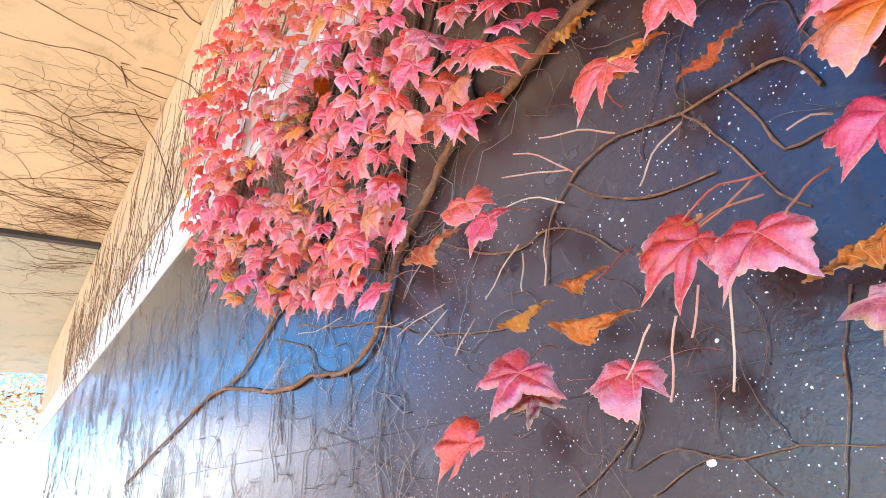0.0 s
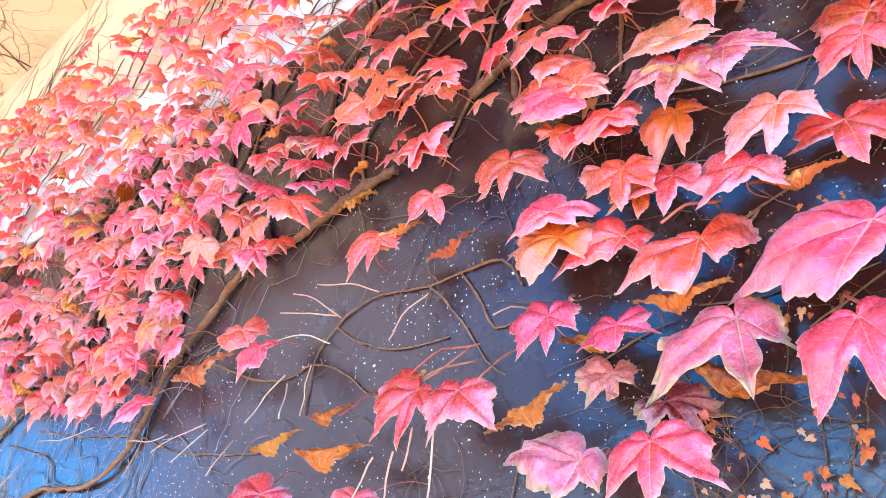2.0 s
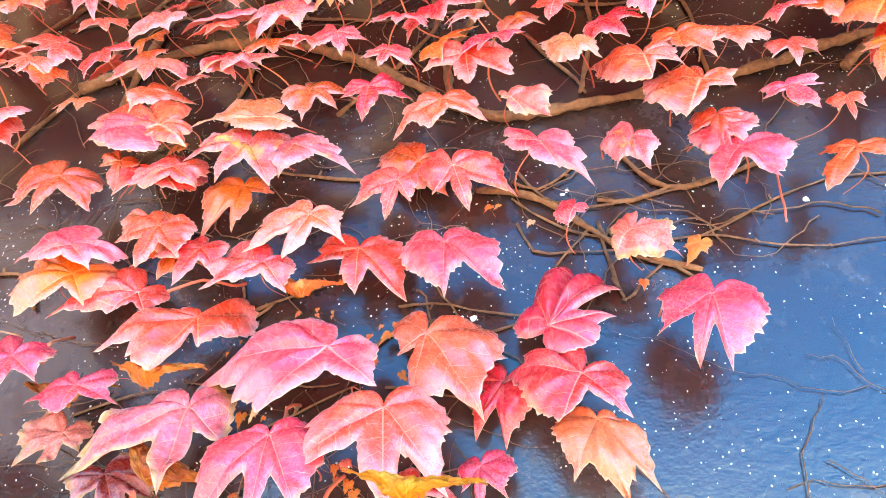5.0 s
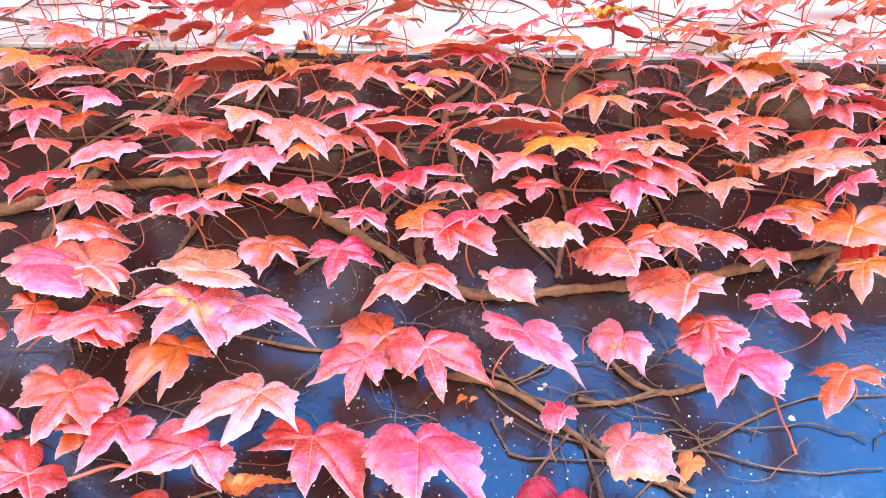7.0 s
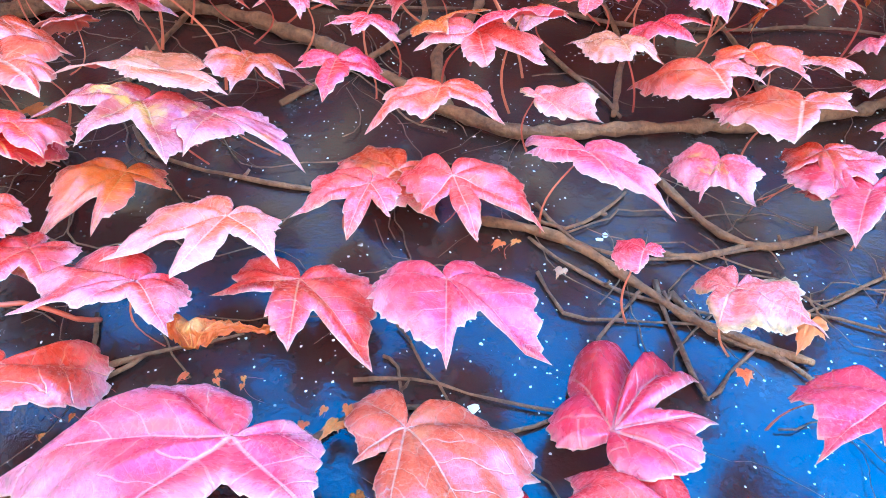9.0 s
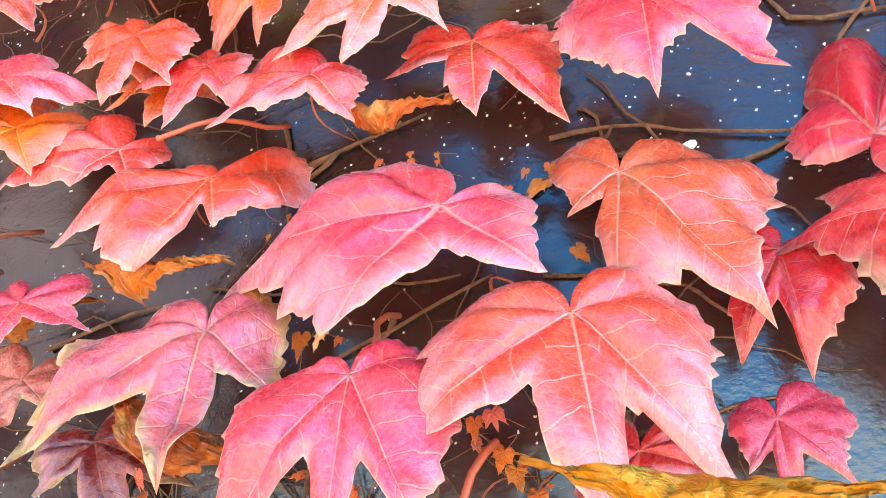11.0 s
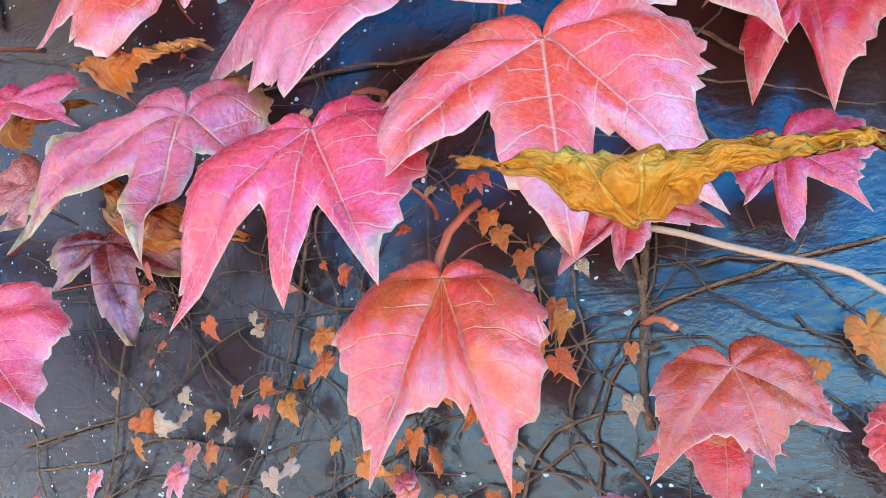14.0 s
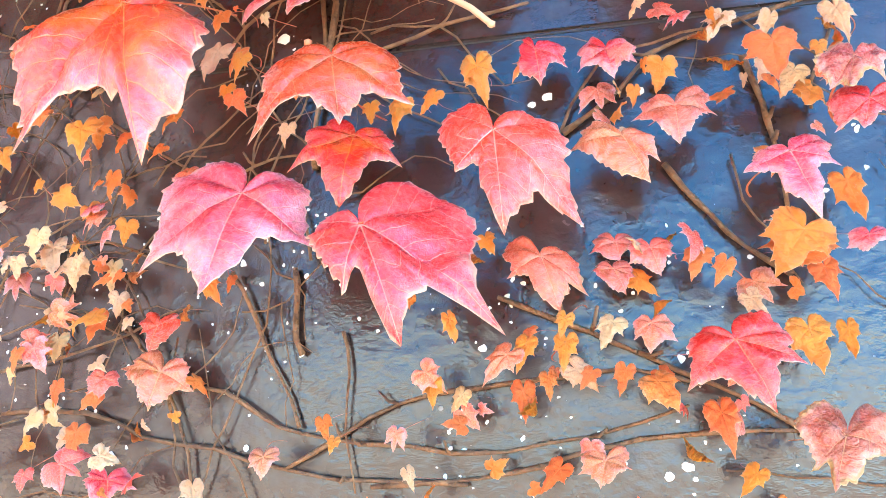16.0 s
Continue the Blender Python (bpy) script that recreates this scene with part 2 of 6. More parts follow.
def bark(name, a, b, scale=1.0):
    n = Nodes(name)
    pos = n.place()
    streak = n.noise(pos, 120 * scale, 5, 0.65).outputs[0]
    patch = n.noise(pos, 14 * scale, 3).outputs[0]
    n.link(n.colours(n.math("ADD", n.math("MULTIPLY", streak, 0.6), n.math("MULTIPLY", patch, 0.4)), (0.35, a), (0.68, b)), n.bsdf.inputs["Base Color"])
    n.bsdf.inputs["Roughness"].default_value = 0.75
    n.bump(n.math("ADD", streak, n.noise(pos, 320 * scale, 3).outputs[0]), 1.0, 0.003)
    return n.mat


def skin(name, a, b, rough=0.45):
    """Smooth stalk colour that changes along and between stalks."""
    n = Nodes(name)
    t = n.math("ADD", n.math("MULTIPLY", n.noise(n.place(), 18, 3).outputs[0], 0.6), n.math("MULTIPLY", n.rand(), 0.5))
    n.link(n.colours(t, (0.25, a), (0.8, b)), n.bsdf.inputs["Base Color"])
    n.bsdf.inputs["Roughness"].default_value = rough
    return n.mat


PAINT = painted_wall()
WHITE = plaster("white_band_paint", (0.78, 0.77, 0.74), (0.70, 0.68, 0.64), (0.42, 0.38, 0.32))
BEIGE = plaster("beige_render", (0.66, 0.50, 0.33), (0.56, 0.42, 0.27), (0.34, 0.25, 0.15))
SOFFIT = plaster("beige_soffit_concrete", (0.70, 0.52, 0.33), (0.60, 0.44, 0.27), (0.33, 0.25, 0.14))
GREYED = plaster("greenish_soffit_concrete", (0.44, 0.42, 0.33), (0.50, 0.44, 0.33), (0.24, 0.24, 0.17))
PAVING = plaster("pale_gravel_ground", (0.52, 0.45, 0.37), (0.44, 0.38, 0.31), (0.28, 0.24, 0.20))
GROOVE = plaster("dark_joint_filler", (0.03, 0.025, 0.022), (0.08, 0.07, 0.065), (0.05, 0.045, 0.04))
UNDER = dict(rough=0.6, gloss=0.25, blotches=0.2, thru=0.6, pale=0.4, tip=(0.86, 0.58, 0.50))
COATS = {
    "pink": leaf_coat("crimson_leaf", (0.82, 0.030, 0.030), (0.82, 0.045, 0.062), (0.92, 0.46, 0.36), (0.74, 0.05, 0.075), burn=0.05, burn_colour=(0.66, 0.42, 0.24), deep=(0.70, 0.016, 0.016)),
    "red": leaf_coat("scarlet_leaf", (0.80, 0.022, 0.012), (0.76, 0.020, 0.030), (0.90, 0.34, 0.18), (0.62, 0.022, 0.030), burn=-0.03, deep=(0.62, 0.012, 0.010)),
    "flame": leaf_coat("flame_red_leaf", (0.88, 0.13, 0.016), (0.82, 0.03, 0.022), (0.92, 0.40, 0.10), (0.70, 0.02, 0.025), burn=0.02, blotch=(0.84, 0.34, 0.04), blotches=0.6, pale=0.35),
    "orange": leaf_coat("orange_red_leaf", (0.90, 0.22, 0.02), (0.86, 0.10, 0.018), (0.88, 0.42, 0.12), (0.74, 0.06, 0.02), burn=0.02, blotch=(0.86, 0.36, 0.06), blotches=0.7, pale=0.3),
    "salmon": leaf_coat("salmon_pink_leaf", (0.86, 0.19, 0.10), (0.84, 0.10, 0.08), (0.88, 0.42, 0.24), (0.76, 0.08, 0.06), burn=0.08, blotches=0.5),
    "yellow": leaf_coat("yellow_blotched_leaf", (0.74, 0.07, 0.07), (0.72, 0.10, 0.09), (0.85, 0.45, 0.25), (0.60, 0.03, 0.08), burn=0.05, blotch=(0.80, 0.46, 0.06), blotches=1.0),
    "burnt": leaf_coat("bleached_crimson_leaf", (0.78, 0.10, 0.10), (0.72, 0.13, 0.16), (0.88, 0.50, 0.32), (0.72, 0.16, 0.14), burn=0.22, burn_colour=(0.62, 0.36, 0.12), blotches=0.6, blotch=(0.80, 0.36, 0.30), crumple=0.5, pale=0.8, tip=(0.82, 0.46, 0.44)),
    "dark": leaf_coat("dark_crimson_leaf", (0.34, 0.012, 0.014), (0.26, 0.012, 0.025), (0.62, 0.16, 0.10), (0.22, 0.012, 0.02), burn=0.25, crumple=0.4),
    "dead": leaf_coat("withered_golden_leaf", (0.84, 0.27, 0.010), (0.70, 0.17, 0.008), (0.86, 0.46, 0.07), (0.50, 0.11, 0.008), burn=0.0, blotch=(0.86, 0.50, 0.07), blotches=0.9, rough=0.4, glow=(0.9, 0.32, 0.01), crumple=2.0, gloss=0.35, pale=0.3, tip=(0.80, 0.52, 0.20), deep=(0.42, 0.10, 0.008)),
    "rust": leaf_coat("rust_orange_leaf", (0.94, 0.26, 0.06), (0.90, 0.20, 0.04), (0.80, 0.30, 0.10), (0.78, 0.15, 0.03), burn=0.0, deep=(0.80, 0.17, 0.03), rough=0.45, crumple=0.6, gloss=0.4, pale=0.3, tip=(0.86, 0.44, 0.18)),
    "tan": leaf_coat("dry_tan_leaf", (0.92, 0.62, 0.38), (0.88, 0.46, 0.25), (0.80, 0.56, 0.34), (0.76, 0.38, 0.18), burn=0.06, rough=0.6, crumple=0.8, gloss=0.4, pale=0.4, tip=(0.88, 0.72, 0.56), deep=(0.86, 0.50, 0.27)),
}
COATS["twin"] = leaf_coat("vivid_scarlet_leaf", (0.88, 0.070, 0.016), (0.86, 0.030, 0.030), (0.94, 0.44, 0.14), (0.88, 0.06, 0.08), burn=-0.05, blotch=(0.92, 0.24, 0.03), blotches=0.45, pale=0.25, deep=(0.80, 0.02, 0.015))
COATS["crisp"] = leaf_coat("withered_orange_leaf", (0.78, 0.22, 0.02), (0.62, 0.11, 0.012), (0.84, 0.44, 0.12), (0.46, 0.09, 0.012), burn=0.12, burn_colour=(0.60, 0.36, 0.14), blotch=(0.84, 0.46, 0.12), blotches=0.9, rough=0.4, glow=(0.9, 0.24, 0.02), crumple=2.5, gloss=0.4, pale=0.5, tip=(0.82, 0.56, 0.30), deep=(0.36, 0.05, 0.01))
BACKS = {
    "warm": leaf_coat("orange_red_leaf_back", (0.90, 0.27, 0.20), (0.88, 0.19, 0.15), (0.92, 0.48, 0.36), (0.86, 0.24, 0.19), glow=(0.95, 0.17, 0.09), **UNDER),
    "amber": leaf_coat("amber_leaf_back", (0.76, 0.30, 0.03), (0.68, 0.20, 0.025), (0.80, 0.44, 0.12), (0.58, 0.18, 0.03), glow=(0.95, 0.36, 0.03), **UNDER),
}
BACK_OF = {k: "amber" if k in ("dead", "crisp", "rust", "tan", "orange") else "warm" for k in COATS}
BARK = bark("rusty_brown_vine_bark", (0.10, 0.038, 0.016), (0.40, 0.185, 0.078))
TWIG = bark("grey_brown_twig_bark", (0.065, 0.028, 0.015), (0.34, 0.17, 0.085))
PALE_TWIG = bark("pale_grey_twig_bark", (0.16, 0.11, 0.09), (0.44, 0.33, 0.26))
STALK = skin("red_leaf_stalk", (0.48, 0.06, 0.035), (0.62, 0.20, 0.10))
STRAW = skin("pale_bare_stalk", (0.55, 0.20, 0.13), (0.62, 0.42, 0.26), 0.6)
YELLOW = leaf_coat("yellow_tree_leaf", (0.46, 0.22, 0.012), (0.40, 0.16, 0.010), (0.48, 0.26, 0.04), (0.40, 0.16, 0.012), glow=(0.55, 0.28, 0.02), gloss=0.1, pale=0.1, rough=0.6)
FLECK = plaster("white_paint_chip", (0.78, 0.78, 0.75), (0.70, 0.70, 0.66), (0.5, 0.5, 0.46))


# ---- helpers for building ----
def finish(name, bm, materials, smooth=True):
    me = bpy.data.meshes.new(name)
    bm.to_mesh(me)
    bm.free()
    for m in materials:
        me.materials.append(m)
    if smooth:
        for p in me.polygons:
            p.use_smooth = True
    return me


def part(name, mesh, parent, label="", at=None):
    """Link a mesh as one object under a thing; at is its place in the world."""
    ob = new(name, mesh)
    ob.parent = parent
    ob.matrix_parent_inverse = WORLD_OF[parent.name].inverted()
    ob.matrix_basis = at if at is not None else Matrix.Identity(4)
    WORLD_OF[ob.name] = ob.matrix_basis.copy()
    return tagged(ob, label)


WORLD_OF = {}


def thing(name, place, label, category, group="", kind=""):
    ob = new(name)
    ob.empty_display_size = 0.05
    ob.matrix_basis = Matrix.Translation(place)
    WORLD_OF[ob.name] = ob.matrix_basis.copy()
    return tagged(ob, label, category, group, kind)


def box(bm, lo, hi):
    vs = [bm.verts.new((x, y, z)) for x in (lo[0], hi[0]) for y in (lo[1], hi[1]) for z in (lo[2], hi[2])]
    for f in ((0, 1, 3, 2), (4, 6, 7, 5), (0, 4, 5, 1), (2, 3, 7, 6), (0, 2, 6, 4), (1, 5, 7, 3)):
        bm.faces.new([vs[i] for i in f])


def slab(name, lo, hi, material, label, category, bevel=0.004):
    bm = bmesh.new()
    box(bm, lo, hi)
    bmesh.ops.recalc_face_normals(bm, faces=bm.faces)
    if bevel:
        bmesh.ops.bevel(bm, geom=bm.edges[:], offset=bevel, segments=2, affect="EDGES")
    ob = new(name, finish(name, bm, [material], False))
    return tagged(ob, label, category, kind="structure")


def tube(bm, pts, r0, r1, sides=6, rough=0.0, rnd=None):
    """A tapered stem along points, with uneven thickness."""
    rings = []
    count = len(pts)
    for i, p in enumerate(pts):
        d = (pts[min(i + 1, count - 1)] - pts[max(i - 1, 0)])
        d = d.normalized() if d.length > 1e-9 else Vector((0, 0, 1))
        a = d.cross(Vector((0, 1, 0.01)))
        a = a.normalized() if a.length > 1e-6 else Vector((1, 0, 0))
        b = d.cross(a).normalized()
        r = r0 + (r1 - r0) * i / max(count - 1, 1)
        if rough:
            r *= 1 + rough * rnd.uniform(-1, 1)
        rings.append([bm.verts.new(p + (a * math.cos(k * math.tau / sides) + b * math.sin(k * math.tau / sides)) * r) for k in range(sides)])
    for lo, hi in zip(rings, rings[1:]):
        for k in range(sides):
            bm.faces.new((lo[k], lo[(k + 1) % sides], hi[(k + 1) % sides], hi[k]))
    bm.faces.new(rings[0][::-1])
    bm.faces.new(rings[-1])


def smooth_line(pts, step):
    """Catmull-Rom through the points, about one sample every step metres."""
    out = []
    count = len(pts)
    for i in range(count - 1):
        p0, p1, p2, p3 = pts[max(i - 1, 0)], pts[i], pts[i + 1], pts[min(i + 2, count - 1)]
        k = max(2, int((p2 - p1).length / step))
        for j in range(k):
            t = j / k
            out.append(0.5 * ((2 * p1) + (p2 - p0) * t + (2 * p0 - 5 * p1 + 4 * p2 - p3) * t * t + (3 * p1 - p0 - 3 * p2 + p3) * t ** 3))
    out.append(pts[-1])
    return out


# ---- the building: painted wall, white band, render above, soffit ----
FACE = 0.62
slab("wall_painted", (-13.4, FACE, 1.6787), (14.0, FACE + 0.30, 2.738), PAINT, "dark brown gloss painted wall with white flecks", "wall", 0.0015)
slab("wall_painted_lower", (-13.4, FACE, 0.0), (14.0, FACE + 0.30, 1.6780), PAINT, "dark brown gloss painted lower wall, weathered", "wall", 0.0015)
slab("trim_wall_joint", (-13.4, FACE + 0.0012, 1.6780), (14.0, FACE + 0.29, 1.6787), GROOVE, "dark horizontal joint in the painted wall", "joint", 0)
slab("wall_white_band", (-13.4, FACE - 0.012, 2.738), (14.0, FACE + 0.30, 3.06), WHITE, "weathered white painted band above the brown wall", "wall", 0.006)
slab("wall_upper", (-13.4, FACE, 3.06), (14.0, FACE + 0.30, 4.15), BEIGE, "beige rendered upper wall with bare vines", "wall")
slab("ceiling_soffit_near", (-7.20, -2.1, 4.15), (14.0, FACE + 0.30, 4.43), SOFFIT, "beige concrete soffit of the overhanging roof", "soffit", 0.02)
slab("ceiling_soffit_far", (-15.4, -2.1, 4.15), (-7.25, FACE + 0.30, 4.43), GREYED, "weathered greenish beige concrete soffit panel", "soffit", 0.02)
slab("trim_soffit_joint", (-7.27, -2.1, 4.10), (-7.17, FACE - 0.004, 4.146), GROOVE, "dark joint strip between two soffit panels", "joint", 0.004)
slab("ground", (-220, -260, -0.3), (220, 260, 0.0), PAVING, "pale gravel ground in front of the building", "ground", 0)



# ---- unseen buildings added across the yard to colour the gloss paint's reflections ----
RED_RENDER = plaster("mauve_brown_render", (0.44, 0.36, 0.39), (0.38, 0.31, 0.34), (0.27, 0.22, 0.24), 0.4)
PALE_RENDER = plaster("pale_grey_render", (0.80, 0.76, 0.80), (0.74, 0.70, 0.74), (0.55, 0.52, 0.55), 0.4)
SLATE = plaster("dark_slate_roof", (0.09, 0.085, 0.09), (0.06, 0.06, 0.065), (0.04, 0.04, 0.04), 0.6)
DARK_PANE = plaster("dim_window_glass", (0.03, 0.035, 0.045), (0.04, 0.045, 0.055), (0.02, 0.02, 0.025))
DARK_PANE.node_tree.nodes["Principled BSDF"].inputs["Roughness"].default_value = 0.1


def boxes_mesh(name, spans, material):
    bm = bmesh.new()
    for lo, hi in spans:
        box(bm, lo, hi)
    bmesh.ops.recalc_face_normals(bm, faces=bm.faces)
    return finish(name, bm, [material], False)


def building(x, y, turn, width, depth, height, material, label):
    """A plain block with a shallow roof and rows of windows on the side that faces the yard."""
    base = thing("building", (x, y, 0), label, "building")
    at = Matrix.Translation((x, y, 0)) @ Euler((0, 0, radians(turn))).to_matrix().to_4x4()
    part("wall", boxes_mesh("building_wall", [((-width / 2, -depth, 0), (width / 2, 0, height))], material), base, at=at)
    part("roof", boxes_mesh("building_roof", [((-width / 2 - 0.4, -depth - 0.4, height), (width / 2 + 0.4, 0.4, height + 0.5))], SLATE), base, "dark flat roof", at)
    pane = boxes_mesh("window_pane", [((-0.55, -0.05, 0), (0.55, 0.02, 1.4))], DARK_PANE)
    sill = boxes_mesh("window_sill", [((-0.65, 0.0, -0.10), (0.65, 0.12, -0.02))], SLATE)
    for row in range(int(height // 3)):
        for col in range(int(width // 3)):
            spot = at @ Matrix.Translation((-width / 2 + 1.6 + 3 * col, 0.01, 1.0 + 3 * row))
            part("window_sill", sill, part("window", pane, base, "dark window", spot), "", spot)


building(-17.5, -15.5, -47, 12, 8, 17, RED_RENDER, "tall mauve brown block, unseen, added to darken the wall's reflections")
building(-26, -8.5, -72, 10, 6, 5, PALE_RENDER, "low pale grey block, unseen, added to lighten the wall's reflections")

# ---- leaf meshes ----
TYPICAL = ("0.95 -47,0.93 44,0.98 -128,0.50 132,0.47", "1.00 -42,0.80 50,0.86 -138,0.46 126,0.52", "0.86 -52,1.00 40,0.90 -120,0.44 136,0.50",
           "0.92 -38,0.98 36,0.82 -132,0.54 124,0.48", "0.80 -50,0.92 48,1.00 -124,0.52 138,0.42", "1.00 -44,0.90 54,0.78 -140,0.44 122,0.54")
HEARTS = ("1.00 -62,0.64 58,0.66 -130,0.52 134,0.50", "1.00 -56,0.70 66,0.60 -136,0.46 128,0.54", "0.94 -66,0.68 60,0.70 -126,0.56 138,0.48")
SPREAD = 1.38


def outline(form, sinus):
    """Turns the five measures of a leaf (middle lobe; side lobes; shoulders, as angle,length) into its rim, and into the run of its veins."""
    first, *rest = form.split()
    mid = float(first)
    (la, lr), (ra, rr), (sa, sr), (ta, tr) = [tuple(float(v) for v in pair.split(",")) for pair in rest]
    rim = [(0.0, mid)]
    for sign, (a, r), (b, q) in ((-1, (abs(la), lr), (abs(sa), sr)), (1, (ra, rr), (ta, tr))):
        b = max(b, a + 16)
        gap = a / 2
        low = min(mid, r)
        dip = low * sinus * (1.0 - min(0.22, max(0.0, a - 40) * 0.004)) if mid > 0.75 * r else 0.5 * (mid + 0.72 * r)
        near, far = min(4.0, a * 0.12), min(4.5, a * 0.12)
        run = [(near, mid * 0.84 if mid > 0.75 * r else mid), (gap * 0.62, 0.5 * (mid + dip) * 0.88 if mid > 0.75 * r else mid * 1.02), (gap, dip), (gap + 0.42 * (a - gap), 0.5 * (r + dip) * 0.78), (a - far, r * 0.82), (a, r)]
        side = b - a
        run += [(a + min(4.0, side * 0.1), r * 0.84), (a + side * 0.26, r * 0.63 + q * 0.12), (a + side * 0.55, 0.40 * r + 0.58 * q), (b, q)]
        back = 180 - b
        if b < 125:
            run += [(b + back * 0.30, q * 0.90)]
        run += [(180 - back * 0.45, q * 0.70), (180 - back * 0.22, q * 0.38), (180 - back * 0.08, q * 0.16), (180.0, 0.03)]
        rim += [(sign * p, v) for p, v in run]
    rim.sort()
    veins = [(-180, -180), (-max(abs(sa), abs(la) + 16), -112), (-abs(la), -39), (0, 0), (ra, 39), (max(ta, ra + 16), 112), (180, 180)]
    return rim, veins


def along(table, a):
    for (a0, r0), (a1, r1) in zip(table, table[1:]):
        if a <= a1:
            return r0 + (r1 - r0) * (a - a0) / max(a1 - a0, 1e-6)
    return table[-1][1]


def leaf_mesh(kind, form, seed, fine, sinus=0.48):
    """Ivy leaf of two skins: stalk joint at the origin, middle lobe along -y, face towards +z, longest lobe 1."""
    rnd = random.Random(seed)
    rim, veins = outline(form, sinus)
    around, rings = (120, (0.14, 0.30, 0.46, 0.62, 0.76, 0.88, 0.96, 1.0)) if fine else (40, (0.45, 0.8, 1.0))
    off, twist = rnd.uniform(0, 60), rnd.uniform(-0.18, 0.18)
    crisp = 1.8 if kind in ("dark", "burnt", "tan", "rust") else 1.0
    hump, arch = rnd.uniform(0.22, 0.42), rnd.uniform(0.02, 0.12)
    curls = [rnd.uniform(0.2, 1.5) for _ in range(4)]

    def lift_of(x, y, r, vein, fr):
        # blade swells between the veins, tips droop, shoulders roll back, margins curl
        q = min(abs(vein), abs(abs(vein) - 39), abs(abs(vein) - 100), 30) / 30
        front = min(1.0, max(0.0, (125 - abs(vein)) / 60))
        z = -0.30 * min(r * r, 1.15) * front
        z += hump * math.sin(min(1.0, q) * math.pi * 0.5) * r * (1.15 - fr)
        z -= arch * (1 - front) * r * r * 2.2
        z -= 0.34 * curls[int((vein + 180) // 90) % 4] * max(0.0, fr - 0.72) ** 1.6 * (0.35 + r)
        z += twist * x * y
        z += noise.noise(Vector((x * 2.6 + off, y * 2.6, seed * 0.7))) * 0.13 * crisp * (0.15 + r)
        z += noise.noise(Vector((x * 7 + off, y * 7, 3.0))) * 0.042 * crisp * (0.25 + r)
        return z

    bm = bmesh.new()
    luv, ruv = bm.loops.layers.uv.new("leaf"), bm.loops.layers.uv.new("rim")
    angles = [-180 + 360 * i / around for i in range(around)]
    for tip, _ in rim:
        # sample the lobe tips themselves
        k = min(range(around), key=lambda i: abs(angles[i] - tip))
        if fine and 0 < k and abs(angles[k] - tip) < 1.6 and along(rim, tip) > 0.6:
            angles[k] = tip
    wander = [0.0 if not fine else 0.05 * noise.noise(Vector((a * 0.06 + off, seed, 0.5))) + 0.035 * noise.noise(Vector((a * 0.22 + off, seed, 4.5))) for a in angles]
    teeth = [0.0 if not fine or abs(a) > 158 else 0.085 * ((i % 4) / 3 - 0.5) * (0.3 + 1.6 * abs(noise.noise(Vector((i * 0.21, off, 1))))) for i, a in enumerate(angles)]
    grid, info = [], {}
    for skin_side in (0, 1):
        mid = bm.verts.new((0, 0, -0.006 * skin_side))
        info[mid] = (0.0, 0.0, 0.0)
        rows = []
        for fr in rings:
            row = []
            for i, a in enumerate(angles):
                r = along(rim, a) * fr * (1 + (wander[i] + (teeth[i] if fr > 0.97 else 0.0)) * fr)
                x, y, vein = r * math.sin(radians(a)), -r * math.cos(radians(a)), along(veins, a)
                p = bm.verts.new((x, y, lift_of(x, y, r, vein, fr) - 0.006 * skin_side * (1.0 - 0.6 * fr)))
                info[p] = (r * math.sin(radians(vein)), -r * math.cos(radians(vein)), fr)
                row.append(p)
            rows.append(row)
        grid.append((mid, rows))
    for skin_side, (mid, rows) in enumerate(grid):
        for k in range(around):
            k2 = (k + 1) % around
            tris = [(mid, rows[0][k], rows[0][k2])]
            for lo, hi in zip(rows, rows[1:]):
                tris += [(lo[k], hi[k], hi[k2]), (lo[k], hi[k2], lo[k2])]
            for q in tris:
                f = bm.faces.new(q if skin_side == 0 else q[::-1])
                f.material_index = skin_side
                for lp in f.loops:
                    x, y, fr = info[lp.vert]
                    lp[luv].uv, lp[ruv].uv = (x, y), (fr, 0)
    top, low = grid[0][1][-1], grid[1][1][-1]
    for k in range(around):
        k2 = (k + 1) % around
        f = bm.faces.new((top[k2], top[k], low[k], low[k2]))
        for lp in f.loops:
            x, y, fr = info[lp.vert]
            lp[luv].uv, lp[ruv].uv = (x, y), (fr, 0)
    bm.normal_update()
    return finish("ivy_leaf", bm, [COATS[kind], BACKS[BACK_OF[kind]]])


